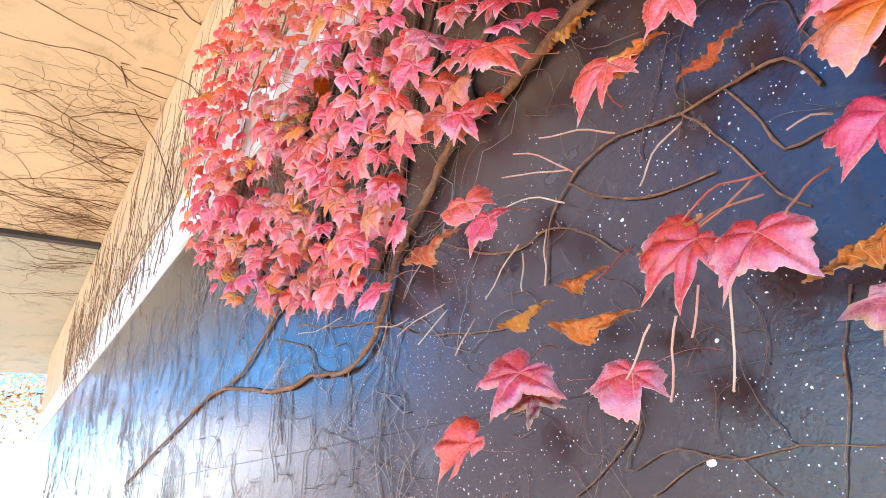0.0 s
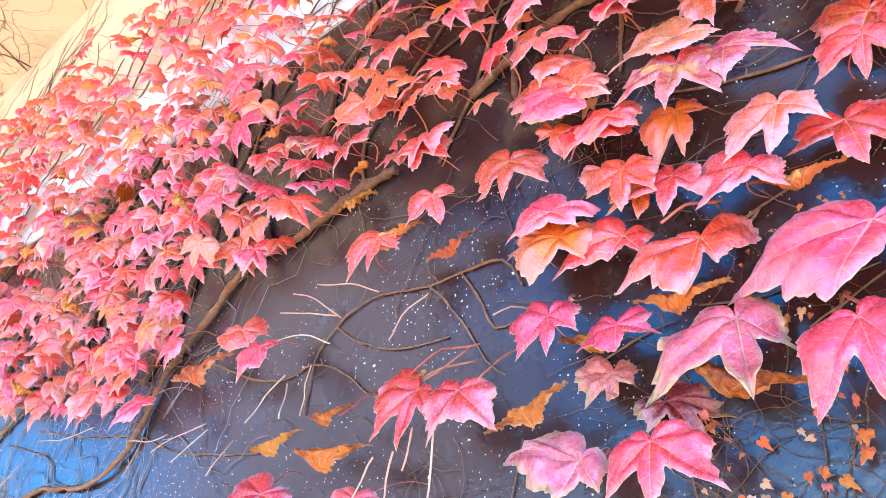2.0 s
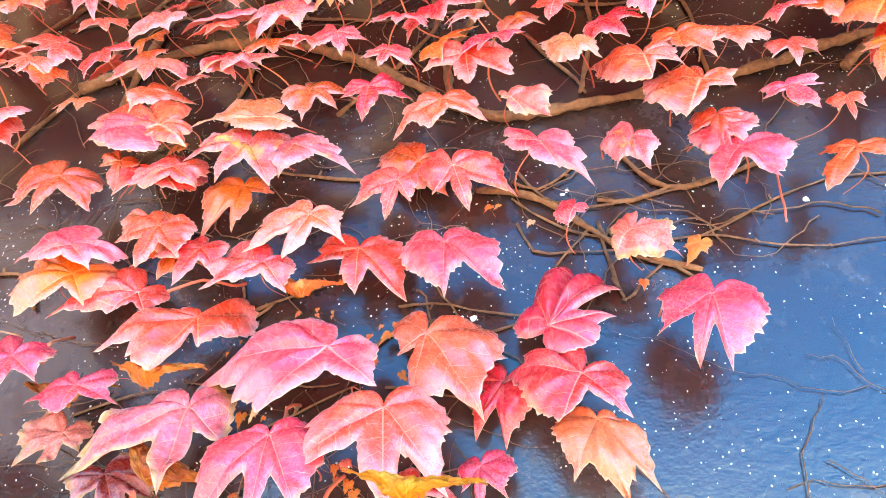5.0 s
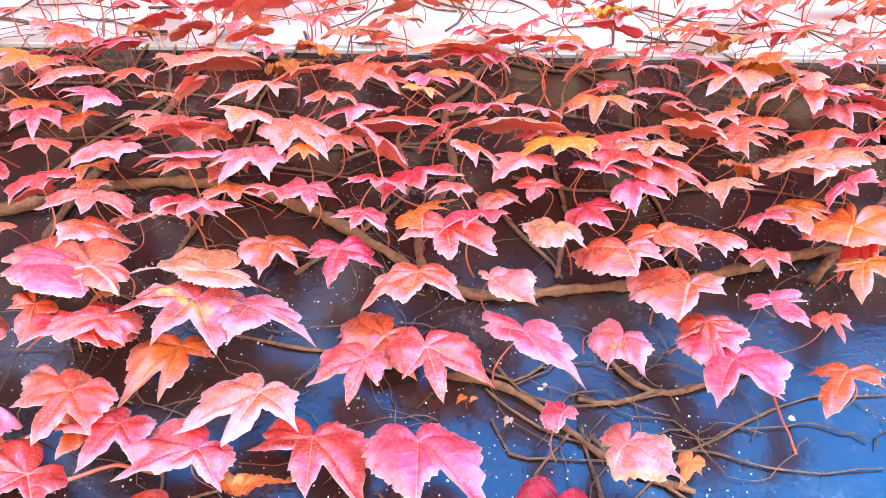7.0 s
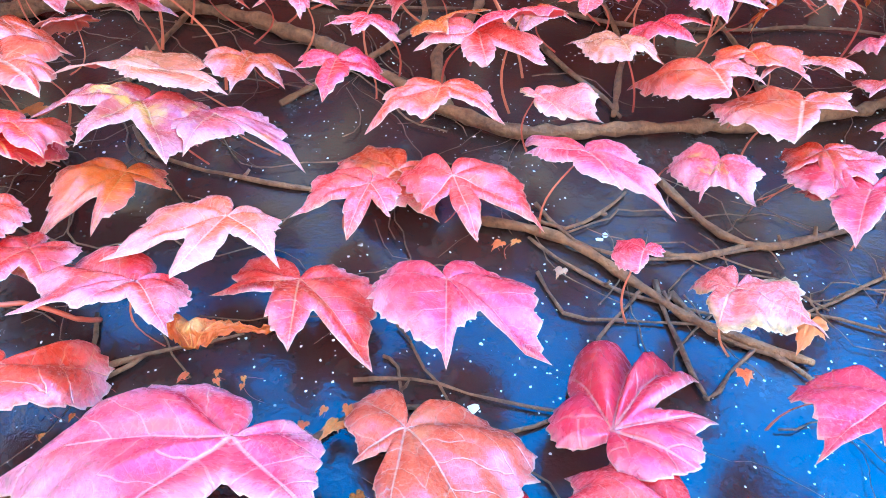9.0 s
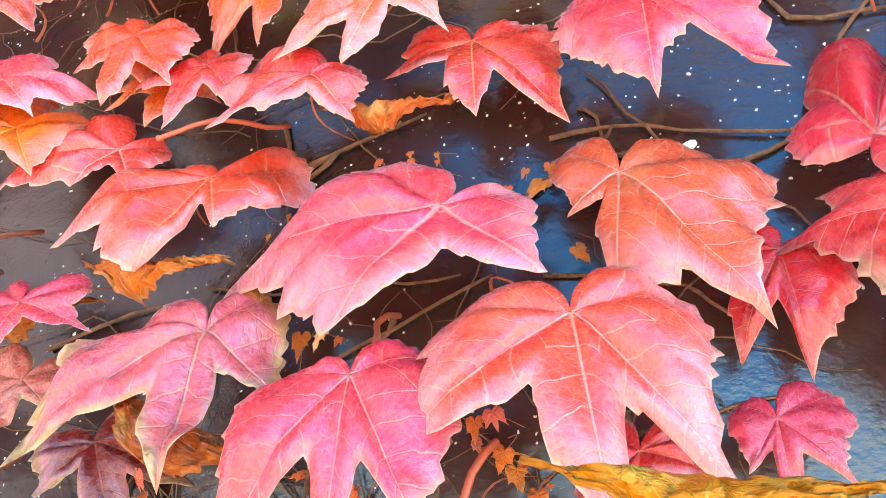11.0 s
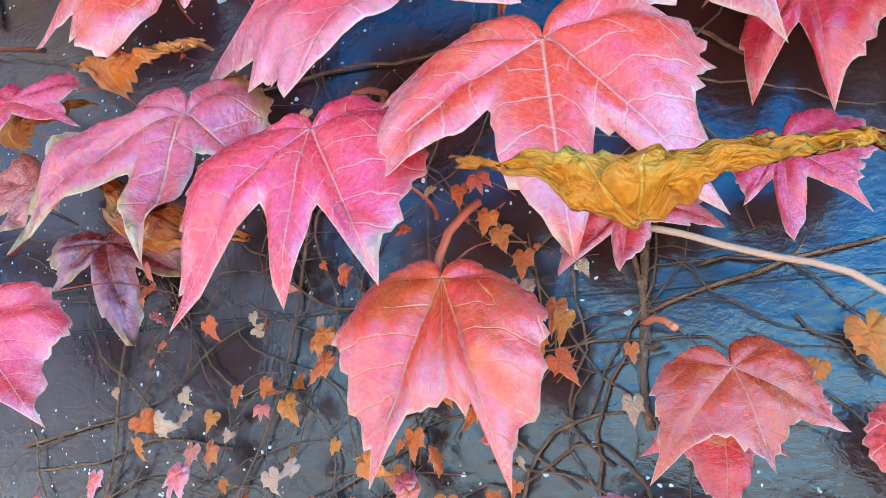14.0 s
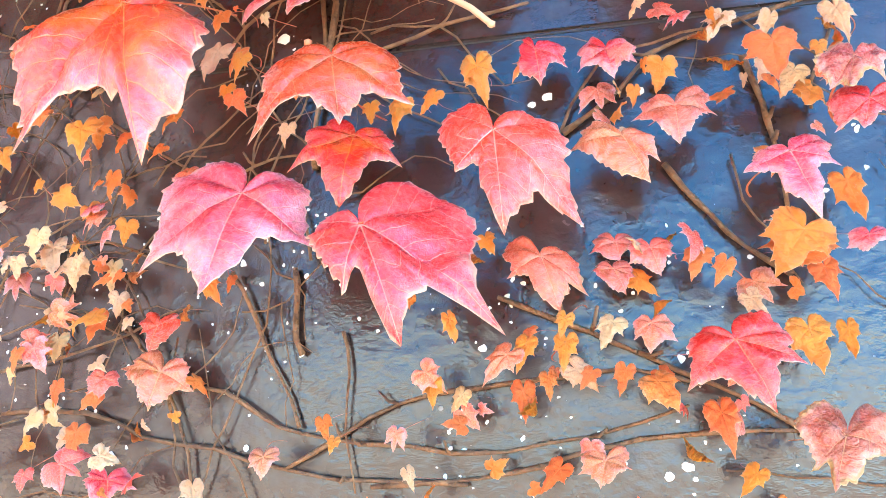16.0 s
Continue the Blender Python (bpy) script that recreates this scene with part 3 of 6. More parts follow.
def withered_mesh(seed, kind):
    """A withered leaf hung by its middle: two lobes drawn out into wings, crumpled, with ragged rims."""
    rnd = random.Random(seed)
    off, arch, lop = rnd.uniform(0, 60), rnd.uniform(0.16, 0.30), rnd.uniform(-0.18, 0.18)
    nu, nv = 46, 14
    bm = bmesh.new()
    luv, ruv = bm.loops.layers.uv.new("leaf"), bm.loops.layers.uv.new("rim")
    skins, info = [], {}
    for skin_side in (0, 1):
        rows = []
        for i in range(nu + 1):
            u = -1 + 2 * i / nu
            w = u + lop * (1 - u * u)
            mid = -0.30 + 0.26 * abs(w) ** 1.4 + 0.06 * noise.noise(Vector((u * 2.2 + off, 7, 0)))
            tall = (0.50 * math.exp(-(w / 0.36) ** 2) + 0.24 * (1 - abs(u) ** 1.3) + 0.035) * (1 + 0.20 * noise.noise(Vector((u * 4 + off, 3, 0))))
            row = []
            for j in range(nv + 1):
                v = j / nv
                rag = 1 + (0.22 * noise.noise(Vector((u * 9 + off, v * 2, 5))) + 0.16 * noise.noise(Vector((u * 23 + off, v * 2, 6)))) * (1 if abs(v - 0.5) > 0.36 else 0.2)
                along = (v - 0.5) * tall * rag
                y = mid + arch * math.sin(along / arch)
                z = arch * (math.cos(along / arch) - 1) - 0.16 * u * u
                z += 0.11 * noise.noise(Vector((u * 5 + off, v * 1.6, 2))) + 0.085 * noise.noise(Vector((u * 11 + off, v * 4, 4))) + 0.02 * noise.noise(Vector((u * 24, v * 9 + off, 4)))
                x = u * 0.5 + 0.03 * noise.noise(Vector((u * 6 + off, v * 4, 8)))
                p = bm.verts.new((x, y + 0.03 * noise.noise(Vector((u * 8 + off, v * 6, 11))), z - 0.006 * skin_side))
                info[p] = (u * 0.65, -v * 0.4, 0.25 + 0.7 * max(abs(2 * v - 1) ** 2, abs(u) ** 3))
                row.append(p)
            rows.append(row)
        skins.append(rows)
        for i in range(nu):
            for j in range(nv):
                a, b, c, d = rows[i][j], rows[i + 1][j], rows[i + 1][j + 1], rows[i][j + 1]
                for q in ((a, b, c), (a, c, d)):
                    f = bm.faces.new(q if skin_side == 0 else q[::-1])
                    f.material_index = skin_side
                    for lp in f.loops:
                        x, y, fr = info[lp.vert]
                        lp[luv].uv, lp[ruv].uv = (x, y), (fr, 0)
    top, low = skins
    edge = [(i, 0) for i in range(nu + 1)] + [(nu, j) for j in range(1, nv + 1)] + [(i, nv) for i in range(nu - 1, -1, -1)] + [(0, j) for j in range(nv - 1, 0, -1)]
    for (i, j), (k, m) in zip(edge, edge[1:] + edge[:1]):
        f = bm.faces.new((top[i][j], low[i][j], low[k][m], top[k][m]))
        for lp in f.loops:
            lp[luv].uv, lp[ruv].uv = (info[lp.vert][0], -1.0), (0.9, 0)
    return finish("curled_leaf", bm, [COATS[kind], BACKS["amber"]])


LEAVES = {}


def leaf_shape(kind, fine, pick):
    """One of the ready meshes of a kind."""
    count = 6 if fine else 4
    key = (kind, fine, pick % count)
    if key not in LEAVES:
        seed = 11 + 7 * (pick % count) + 31 * list(COATS).index(kind)
        if kind in ("dead", "crisp"):
            LEAVES[key] = withered_mesh(5 + pick % count, kind)
        elif kind in ("rust", "tan") or (kind in ("salmon", "flame") and pick % 2):
            LEAVES[key] = leaf_mesh(kind, HEARTS[pick % count % 3], seed, fine, 0.80)
        else:
            LEAVES[key] = leaf_mesh(kind, TYPICAL[pick % count], seed, fine)
    return LEAVES[key]


def stalk_mesh(seed, material):
    """Arching stalk from the leaf joint (origin) up and back to the stem at (0, 1, 1)."""
    rnd = random.Random(seed)
    side, rise = rnd.uniform(-0.25, 0.25), rnd.uniform(0.3, 0.9)
    pts = []
    for i in range(9):
        s = i / 8
        pts.append(Vector((side * math.sin(s * math.pi) , s ** 0.9, s + rise * math.sin(s * math.pi) * 0.5)))
    bm = bmesh.new()
    tube(bm, pts, 0.010, 0.015, 6)
    return finish("leaf_stalk", bm, [material])


STALKS = [stalk_mesh(i, STALK) for i in range(6)]

# ---- ivy stems on the wall ----
VINES = {}
VINE_LABELS = {
    "main": "thick rusty brown ivy trunk trained across the wall with crimson leaves",
    "fork": "forked brown ivy branch with crimson leaves",
    "loop": "looping brown ivy branch with yellow and pink leaves",
    "link": "thin grey ivy branch carrying orange leaves",
    "rust": "reddish brown ivy trunk climbing with dense crimson leaves",
    "mid": "knotted ivy branch with pink leaves and bare stalks",
    "low": "thin ivy runners with a few withered leaves",
    "near": "fine ivy runners with small rust orange leaves",
    "base": "young ivy shoots with small salmon and rust leaves",
    "twig": "slender ivy twigs among large crimson leaves",
    "far": "dense climbing ivy with small bright red leaves",
    "high": "ivy growing over the white band with salmon leaves",
}
vine_rnd = random.Random(5)


def vine(key, r0, r1, line):
    """A stem lying on the wall, given by x,z pairs."""
    flat = [tuple(float(v) for v in pair.split(",")) for pair in line.split()]
    if key not in VINES:
        x, z = flat[0]
        VINES[key] = [thing("ivy_vine", (x, FACE - 0.005, z), VINE_LABELS[key], "ivy", "ivy vines on the wall"), [], 0]
    pts = [Vector((x, FACE - max(r0, 0.002) - 0.0005, z)) for x, z in flat]
    VINES[key][1].extend((p.x, p.z) for p in smooth_line(pts, 0.05))
    thick = r0 > 0.0035
    fine_pts = smooth_line(pts, 0.012 if thick else 0.016)
    jit = 0.0018 if thick else 0.0014
    off = vine_rnd.uniform(0, 50)
    for i, p in enumerate(fine_pts):
        w = noise.noise_vector(Vector((p.x * 22 + off, 0, p.z * 22)))
        w2 = noise.noise_vector(Vector((p.x * 60 + off, 2, p.z * 60)))
        p += Vector((w.x, -abs(w.y) * 0.9, w.z)) * jit * 2.2 + Vector((w2.x, 0, w2.z)) * jit * 0.9
    bm = bmesh.new()
    tube(bm, fine_pts, r0, r1, 9 if thick else 6, 0.30, vine_rnd)
    for i in range(3, len(fine_pts) - 2):
        # buds, knots and short side shoots
        if vine_rnd.random() < (0.16 if thick else 0.24):
            p = fine_pts[i]
            d = Vector((vine_rnd.uniform(-1, 1), -vine_rnd.uniform(0.1, 0.9), vine_rnd.uniform(-0.6, 1))).normalized()
            ln = vine_rnd.uniform(0.003, 0.011)
            shoot = [p, p + d * ln * 0.5, p + d * ln + Vector((0, 0, 0.003))]
            rr = min(r0, 0.0026)
            tube(bm, shoot, rr * 0.8, rr * 0.55, 5, 0.2, vine_rnd)
    part("stem", finish("ivy_stem", bm, [BARK if key in ("main", "rust", "fork", "loop", "mid", "link", "high") else TWIG]), VINES[key][0])


vine("main", 0.0080, 0.0060, "-0.263,2.301 -0.130,2.351 -0.018,2.363 0.080,2.342 0.180,2.286 0.249,2.234 0.307,2.191 0.367,2.165 0.472,2.177 0.578,2.186 0.692,2.213 0.775,2.241 0.895,2.257")
vine("fork", 0.0045, 0.0030, "0.327,2.055 0.378,2.044 0.420,2.017 0.451,1.989 0.487,1.957 0.520,1.942 0.560,1.926")
vine("loop", 0.0035, 0.0030, "0.489,2.110 0.506,2.077 0.544,2.039 0.603,2.046 0.670,2.071")
vine("loop", 0.0030, 0.0025, "0.544,2.039 0.503,2.022 0.463,2.028")
vine("link", 0.0024, 0.0021, "0.014,2.159 0.036,2.129 0.073,2.109 0.125,2.098 0.169,2.089 0.228,2.081")
vine("link", 0.0024, 0.0014, "0.368,2.065 0.398,2.050 0.431,2.071 0.456,2.096")
vine("rust", 0.0090, 0.0050, "-0.428,2.230 -0.532,2.218 -0.625,2.199 -0.715,2.185 -0.816,2.186 -0.915,2.106 -1.042,2.020 -1.111,1.908 -1.183,1.852 -1.288,1.828 -1.479,1.851")
vine("rust", 0.0060, 0.0040, "-1.486,1.853 -1.717,1.848 -2.290,1.930 -2.810,1.871 -3.980,1.683")
vine("rust", 0.0060, 0.0030, "-1.600,2.138 -1.758,2.064 -1.890,2.008 -2.052,1.948 -2.290,1.930")
vine("mid", 0.0024, 0.0012, "-0.209,1.930 -0.236,1.976 -0.307,1.984 -0.368,1.983 -0.463,2.000 -0.526,1.992 -0.562,1.972 -0.609,1.924 -0.626,1.841")
vine("mid", 0.0017, 0.0015, "-0.893,1.995 -0.763,1.933 -0.680,1.912 -0.615,1.922 -0.540,1.890 -0.489,1.847")
vine("mid", 0.0021, 0.0012, "-1.589,2.001 -1.342,1.943 -1.123,1.901 -0.971,1.844 -0.804,1.810 -0.732,1.799")
vine("mid", 0.0021, 0.0012, "-1.757,1.998 -1.505,1.923 -1.445,1.863 -1.304,1.831")
vine("mid", 0.0017, 0.0012, "-0.368,1.984 -0.326,1.931 -0.296,1.880 -0.275,1.837 -0.246,1.813")
vine("mid", 0.0021, 0.0012, "-0.562,1.972 -0.486,1.919 -0.410,1.895 -0.334,1.891")
vine("mid", 0.0017, 0.0018, "-0.307,1.984 -0.274,1.922 -0.258,1.882 -0.208,1.882")
vine("low", 0.0014, 0.0008, "-0.611,1.556 -0.558,1.584 -0.490,1.636 -0.522,1.585 -0.446,1.602 -0.385,1.589 -0.307,1.594 -0.235,1.590")
vine("low", 0.0014, 0.0008, "-0.230,1.728 -0.250,1.669 -0.259,1.621 -0.280,1.549")
vine("low", 0.0009, 0.0006, "-1.396,1.712 -1.213,1.665 -1.076,1.609 -0.941,1.590")
vine("low", 0.0009, 0.0006, "-0.487,1.553 -0.435,1.581 -0.385,1.591 -0.363,1.577 -0.339,1.551")
vine("near", 0.0018, 0.0015, "0.263,1.730 0.271,1.710 0.271,1.688 0.268,1.667 0.266,1.641 0.266,1.617")
vine("near", 0.0010, 0.0006, "0.089,1.764 0.092,1.733 0.087,1.690 0.084,1.659 0.065,1.610 0.051,1.580 0.039,1.558")
vine("near", 0.0010, 0.0006, "-0.025,1.720 -0.038,1.684 -0.041,1.632 -0.040,1.591 -0.051,1.555")
vine("near", 0.0009, 0.0005, "-0.121,1.608 -0.076,1.616 -0.044,1.623 -0.009,1.634 0.010,1.647 0.033,1.665 0.057,1.678")
vine("near", 0.0009, 0.0005, "-0.112,1.593 -0.049,1.599 -0.015,1.613 0.019,1.612 0.044,1.608")
vine("near", 0.0010, 0.0008, "0.270,1.668 0.294,1.677 0.317,1.682 0.343,1.689 0.372,1.692")
vine("near", 0.0009, 0.0006, "0.206,1.578 0.211,1.598 0.224,1.616 0.245,1.623 0.264,1.624")
vine("near", 0.0008, 0.0005, "0.140,1.652 0.178,1.630 0.206,1.614 0.234,1.592")
vine("near", 0.0008, 0.0005, "0.109,1.750 0.094,1.732 0.097,1.712 0.106,1.698 0.112,1.681 0.106,1.657 0.093,1.639 0.083,1.616")
vine("near", 0.0009, 0.0005, "-0.052,1.587 -0.058,1.568 0.008,1.565 0.043,1.570 0.069,1.569")
vine("near", 0.0008, 0.0005, "-0.126,1.635 -0.105,1.612 -0.090,1.577 -0.036,1.572")
vine("near", 0.0008, 0.0005, "0.144,1.764 0.172,1.749 0.184,1.729 0.205,1.712 0.219,1.700 0.221,1.677")
vine("near", 0.0009, 0.0006, "0.210,1.687 0.233,1.714 0.260,1.717 0.281,1.727")
vine("base", 0.0011, 0.0008, "0.104,1.496 0.156,1.499 0.189,1.487 0.229,1.483 0.269,1.478 0.310,1.476 0.347,1.475")
vine("base", 0.0011, 0.0008, "0.213,1.512 0.232,1.512 0.250,1.501 0.268,1.493 0.302,1.489 0.340,1.488 0.363,1.491 0.396,1.497 0.432,1.510")
vine("base", 0.0011, 0.0008, "0.264,1.478 0.279,1.487 0.302,1.501 0.326,1.510 0.351,1.515 0.386,1.519 0.412,1.522 0.437,1.517")
vine("base", 0.0013, 0.0010, "0.358,1.552 0.377,1.545 0.397,1.537 0.415,1.530 0.431,1.523 0.456,1.512 0.474,1.498")
vine("base", 0.0013, 0.0008, "0.228,1.567 0.242,1.545 0.253,1.525 0.264,1.507 0.270,1.495")
vine("base", 0.0015, 0.0016, "0.262,1.569 0.265,1.551 0.265,1.535 0.268,1.527")
vine("base", 0.0010, 0.0007, "0.159,1.557 0.174,1.538 0.189,1.523 0.206,1.503 0.220,1.464")
vine("base", 0.0015, 0.0010, "0.385,1.627 0.410,1.644 0.428,1.661 0.450,1.668 0.487,1.678")
vine("base", 0.0015, 0.0010, "0.427,1.609 0.436,1.597 0.445,1.585 0.456,1.572 0.472,1.561")
vine("base", 0.0015, 0.0010, "0.461,1.656 0.468,1.632 0.471,1.615 0.472,1.581")
vine("base", 0.0010, 0.0008, "0.303,1.473 0.351,1.478 0.376,1.485 0.398,1.493 0.435,1.499 0.474,1.501")
vine("base", 0.0008, 0.0005, "0.286,1.539 0.291,1.520 0.293,1.495 0.298,1.469")
vine("base", 0.0008, 0.0005, "0.099,1.517 0.126,1.522 0.152,1.530 0.174,1.538 0.195,1.546 0.209,1.549")
vine("base", 0.0008, 0.0005, "0.129,1.578 0.130,1.564 0.139,1.529")
vine("base", 0.0008, 0.0005, "0.105,1.578 0.136,1.585 0.155,1.585 0.183,1.575 0.202,1.570")
vine("twig", 0.0024, 0.0014, "0.044,1.898 0.096,1.921 0.134,1.931 0.158,1.939")
vine("twig", 0.0016, 0.0010, "0.102,1.774 0.138,1.790 0.165,1.805 0.198,1.817")
vine("twig", 0.0016, 0.0010, "0.229,1.814 0.274,1.807 0.304,1.800 0.315,1.788 0.330,1.776")
vine("twig", 0.0016, 0.0010, "0.238,1.906 0.276,1.907 0.315,1.898 0.360,1.887 0.381,1.885")
vine("twig", 0.0014, 0.0010, "0.008,1.831 0.055,1.821 0.101,1.822 0.145,1.818 0.179,1.819")
vine("twig", 0.0020, 0.0014, "0.051,1.954 0.056,1.934 0.058,1.897")
vine("twig", 0.0016, 0.0010, "-0.116,1.799 -0.072,1.810 -0.050,1.819 -0.022,1.822")
vine("twig", 0.0020, 0.0014, "0.265,1.734 0.264,1.710 0.268,1.680 0.268,1.651")
vine("twig", 0.0012, 0.0007, "0.269,1.723 0.289,1.728 0.319,1.735 0.344,1.739")
vine("twig", 0.0020, 0.0014, "0.138,1.799 0.134,1.787 0.120,1.778 0.110,1.764")
vine("twig", 0.0024, 0.0014, "0.207,1.851 0.236,1.877 0.275,1.888 0.300,1.885 0.339,1.871 0.395,1.894")
vine("twig", 0.0016, 0.0008, "0.256,1.924 0.266,1.915 0.273,1.880 0.272,1.872")
vine("twig", 0.0024, 0.0014, "0.011,1.902 0.042,1.902 0.073,1.901 0.097,1.922")
vine("twig", 0.0024, 0.0014, "0.462,1.997 0.467,1.941 0.477,1.901 0.498,1.919 0.530,1.945")
vine("twig", 0.0016, 0.0010, "0.371,2.005 0.388,1.965 0.429,1.960 0.492,1.959")
vine("twig", 0.0016, 0.0010, "0.456,1.992 0.411,1.944 0.386,1.888 0.377,1.868")
vine("twig", 0.0024, 0.0014, "0.376,2.077 0.405,2.040 0.449,2.020 0.509,2.024 0.575,2.043 0.657,2.066")
vine("twig", 0.0032, 0.0021, "0.399,2.321 0.432,2.260 0.458,2.224 0.469,2.200")
vine("twig", 0.0024, 0.0014, "-0.184,2.485 -0.112,2.434 -0.063,2.407 -0.030,2.376")
vine("twig", 0.0024, 0.0014, "-0.004,2.453 0.065,2.463 0.132,2.455 0.233,2.462 0.340,2.476")
vine("twig", 0.0024, 0.0014, "0.172,2.423 0.245,2.462 0.331,2.451 0.390,2.431")
vine("twig", 0.0024, 0.0014, "0.033,2.419 0.143,2.395 0.209,2.384 0.322,2.388")
vine("twig", 0.0024, 0.0014, "-0.334,2.450 -0.220,2.470 -0.128,2.472 -0.067,2.502")
vine("twig", 0.0024, 0.0014, "0.421,2.392 0.500,2.368 0.622,2.365 0.748,2.376 0.885,2.346")
vine("twig", 0.0024, 0.0014, "0.464,2.560 0.571,2.538 0.670,2.502 0.742,2.520 0.889,2.518")
vine("twig", 0.0024, 0.0014, "0.419,2.721 0.535,2.684 0.700,2.707 0.818,2.636 0.957,2.694")
vine("twig", 0.0024, 0.0014, "-0.407,2.609 -0.287,2.620 -0.172,2.613 -0.031,2.575 0.084,2.544")
vine("twig", 0.0028, 0.0014, "0.473,1.987 0.494,1.951 0.534,1.934 0.560,1.912")
vine("twig", 0.0016, 0.0010, "0.368,2.040 0.422,1.993 0.499,1.969 0.578,1.970 0.659,1.951 0.757,1.954")
vine("twig", 0.0016, 0.0010, "0.567,1.970 0.649,2.010 0.715,2.034 0.797,2.038")
def lower_edge(x):
    steps = ((-2.75, 2.90), (-2.6, 2.62), (-2.13, 2.24), (-1.49, 2.00), (-1.17, 1.95), (-1.0, 1.97), (-0.90, 2.14), (-0.62, 2.14), (-0.26, 2.16), (-0.1, 2.20), (0.0, 2.20), (0.3, 2.20), (0.9, 2.18), (1.7, 2.1))
    for (x0, z0), (x1, z1) in zip(steps, steps[1:]):
        if x <= x1:
            return z0 + (z1 - z0) * (x - x0) / (x1 - x0)
    return 2.0


shoots = random.Random(21)
for i in range(26):
    # trunks that climb behind the dense leaves
    key = "far" if i < 16 else "high"
    x = -2.7 + i * 0.13 if key == "far" else -0.5 + (i - 16) * 0.16
    z = lower_edge(x) + 0.06 if key == "far" else 2.2
    run, slope = [], shoots.uniform(0.2, 0.9)
    while z < 3.5:
        run.append("%.3f,%.3f" % (x, z))
        x += shoots.uniform(-0.04, 0.12) * slope * 2
        z += shoots.uniform(0.08, 0.16)
    vine(key, 0.006 if i % 3 == 0 else 0.0032, 0.002, " ".join(run))

# ---- leaves ----
PLACED = []
leaf_rnd = random.Random(77)


def owner(x, z):
    """The vine that passes nearest and still has room."""
    best, name = 1e9, "far"
    for key, (_, pts, count) in VINES.items():
        if count >= 290:
            continue
        d = min((x - px) ** 2 + (z - pz) ** 2 for px, pz in pts)
        if d < best:
            best, name = d, key
    VINES[name][2] += 1
    return VINES[name][0]


def leaf(kind, x, y, z, turn, lift, width, length, fine=True, stalk=True, swing=0.0):
    """A leaf whose stalk joins at x, y, z; turn swings its tip, lift raises the tip from the wall."""
    pick = leaf_rnd.randrange(1000)
    at = Matrix.Translation((x, y, z)) @ Euler((0, 0, radians(swing))).to_matrix().to_4x4() @ Euler((radians(90 - lift), 0, 0)).to_matrix().to_4x4() @ Euler((0, 0, radians(turn))).to_matrix().to_4x4()
    wide, tall = (width, length) if kind in ("dead", "crisp") else (width / SPREAD, length)
    at = at @ Matrix.Diagonal((wide, tall, 0.5 * (wide + tall) * 0.9, 1))
    ob = part("leaf", leaf_shape(kind, fine, pick), owner(x, z), at=at)
    PLACED.append((x, z, 0.30 * width))
    if stalk and kind not in ("dead", "crisp"):
        add_stalk(ob, x, y, z, pick)


def add_stalk(ob, x, y, z, pick):
    """The thin stalk from the leaf's joint back to the stem on the wall."""
    dy = FACE - 0.004 - y
    if dy > 0.008:
        up = dy * leaf_rnd.uniform(-0.25, 0.45)
        at = Matrix.Translation((x, y - 0.0005, z)) @ Euler((0, 0, radians(leaf_rnd.uniform(-35, 35)))).to_matrix().to_4x4() @ Matrix.Diagonal((dy, dy, up, 1))
        part("stalk", STALKS[pick % 6], ob, "thin red leaf stalk", at)


def hero(kind, x, y, z, turn, lift, swing, size, form, sinus=0.48):
    """A leaf of its own form; swing turns it about the upright."""
    pick = leaf_rnd.randrange(1000)
    at = Matrix.Translation((x, y, z)) @ Euler((0, 0, radians(swing))).to_matrix().to_4x4() @ Euler((radians(90 - lift), 0, 0)).to_matrix().to_4x4() @ Euler((0, 0, radians(turn))).to_matrix().to_4x4()
    mesh = leaf_mesh(kind, form, pick, True, 0.82 if kind in ("salmon", "rust", "tan") else sinus)
    ob = part("leaf", mesh, owner(x, z), at=at @ Matrix.Diagonal((size, size, size, 1)))
    PLACED.append((x + 0.4 * size * math.sin(radians(turn)), z - 0.4 * size * math.cos(radians(turn)), size * 0.55))
    add_stalk(ob, x, y, z, pick)


hero("pink", 0.185, 0.550, 1.833, -39, 28, 8, 0.139, "0.59 -51,1.00 86,0.52 -104,0.36 166,0.26")
hero("pink", 0.276, 0.580, 1.854, -6, 28, 0, 0.107, "0.72 -52,0.34 38,1.00 -153,0.45 134,0.52")
hero("pink", 0.247, 0.537, 1.765, 6, 28, 2, 0.102, "0.91 -63,1.00 34,0.86 -123,0.47 113,0.40")
hero("burnt", 0.050, 0.560, 1.780, -4, 28, 18, 0.113, "0.80 -57,1.00 55,0.52 -111,0.35 166,0.32")
hero("pink", 0.148, 0.530, 1.743, -2, 28, 12, 0.094, "0.85 -33,1.00 28,0.86 -110,0.22 139,0.32")
hero("twin", 0.195, 0.558, 1.680, 4, 28, 10, 0.085, "0.60 -21,1.00 15,0.99 -122,0.22 108,0.22", 0.72)
hero("red", 0.038, 0.560, 1.878, -23, 28, 18, 0.102, "0.72 -53,1.00 37,0.42 -102,0.29 166,0.64")
hero("pink", -0.045, 0.570, 1.918, -32, 28, 22, 0.092, "0.43 -49,1.00 58,0.42 -102,0.60 166,0.34")
hero("flame", -0.145, 0.575, 1.974, -9, 28, 25, 0.051, "1.00 -34,0.91 100,0.34 -134,0.85 166,0.55")
hero("red", 0.349, 0.600, 1.809, -28, 28, -6, 0.062, "0.98 -77,0.78 29,1.00 -102,0.66 136,0.31")
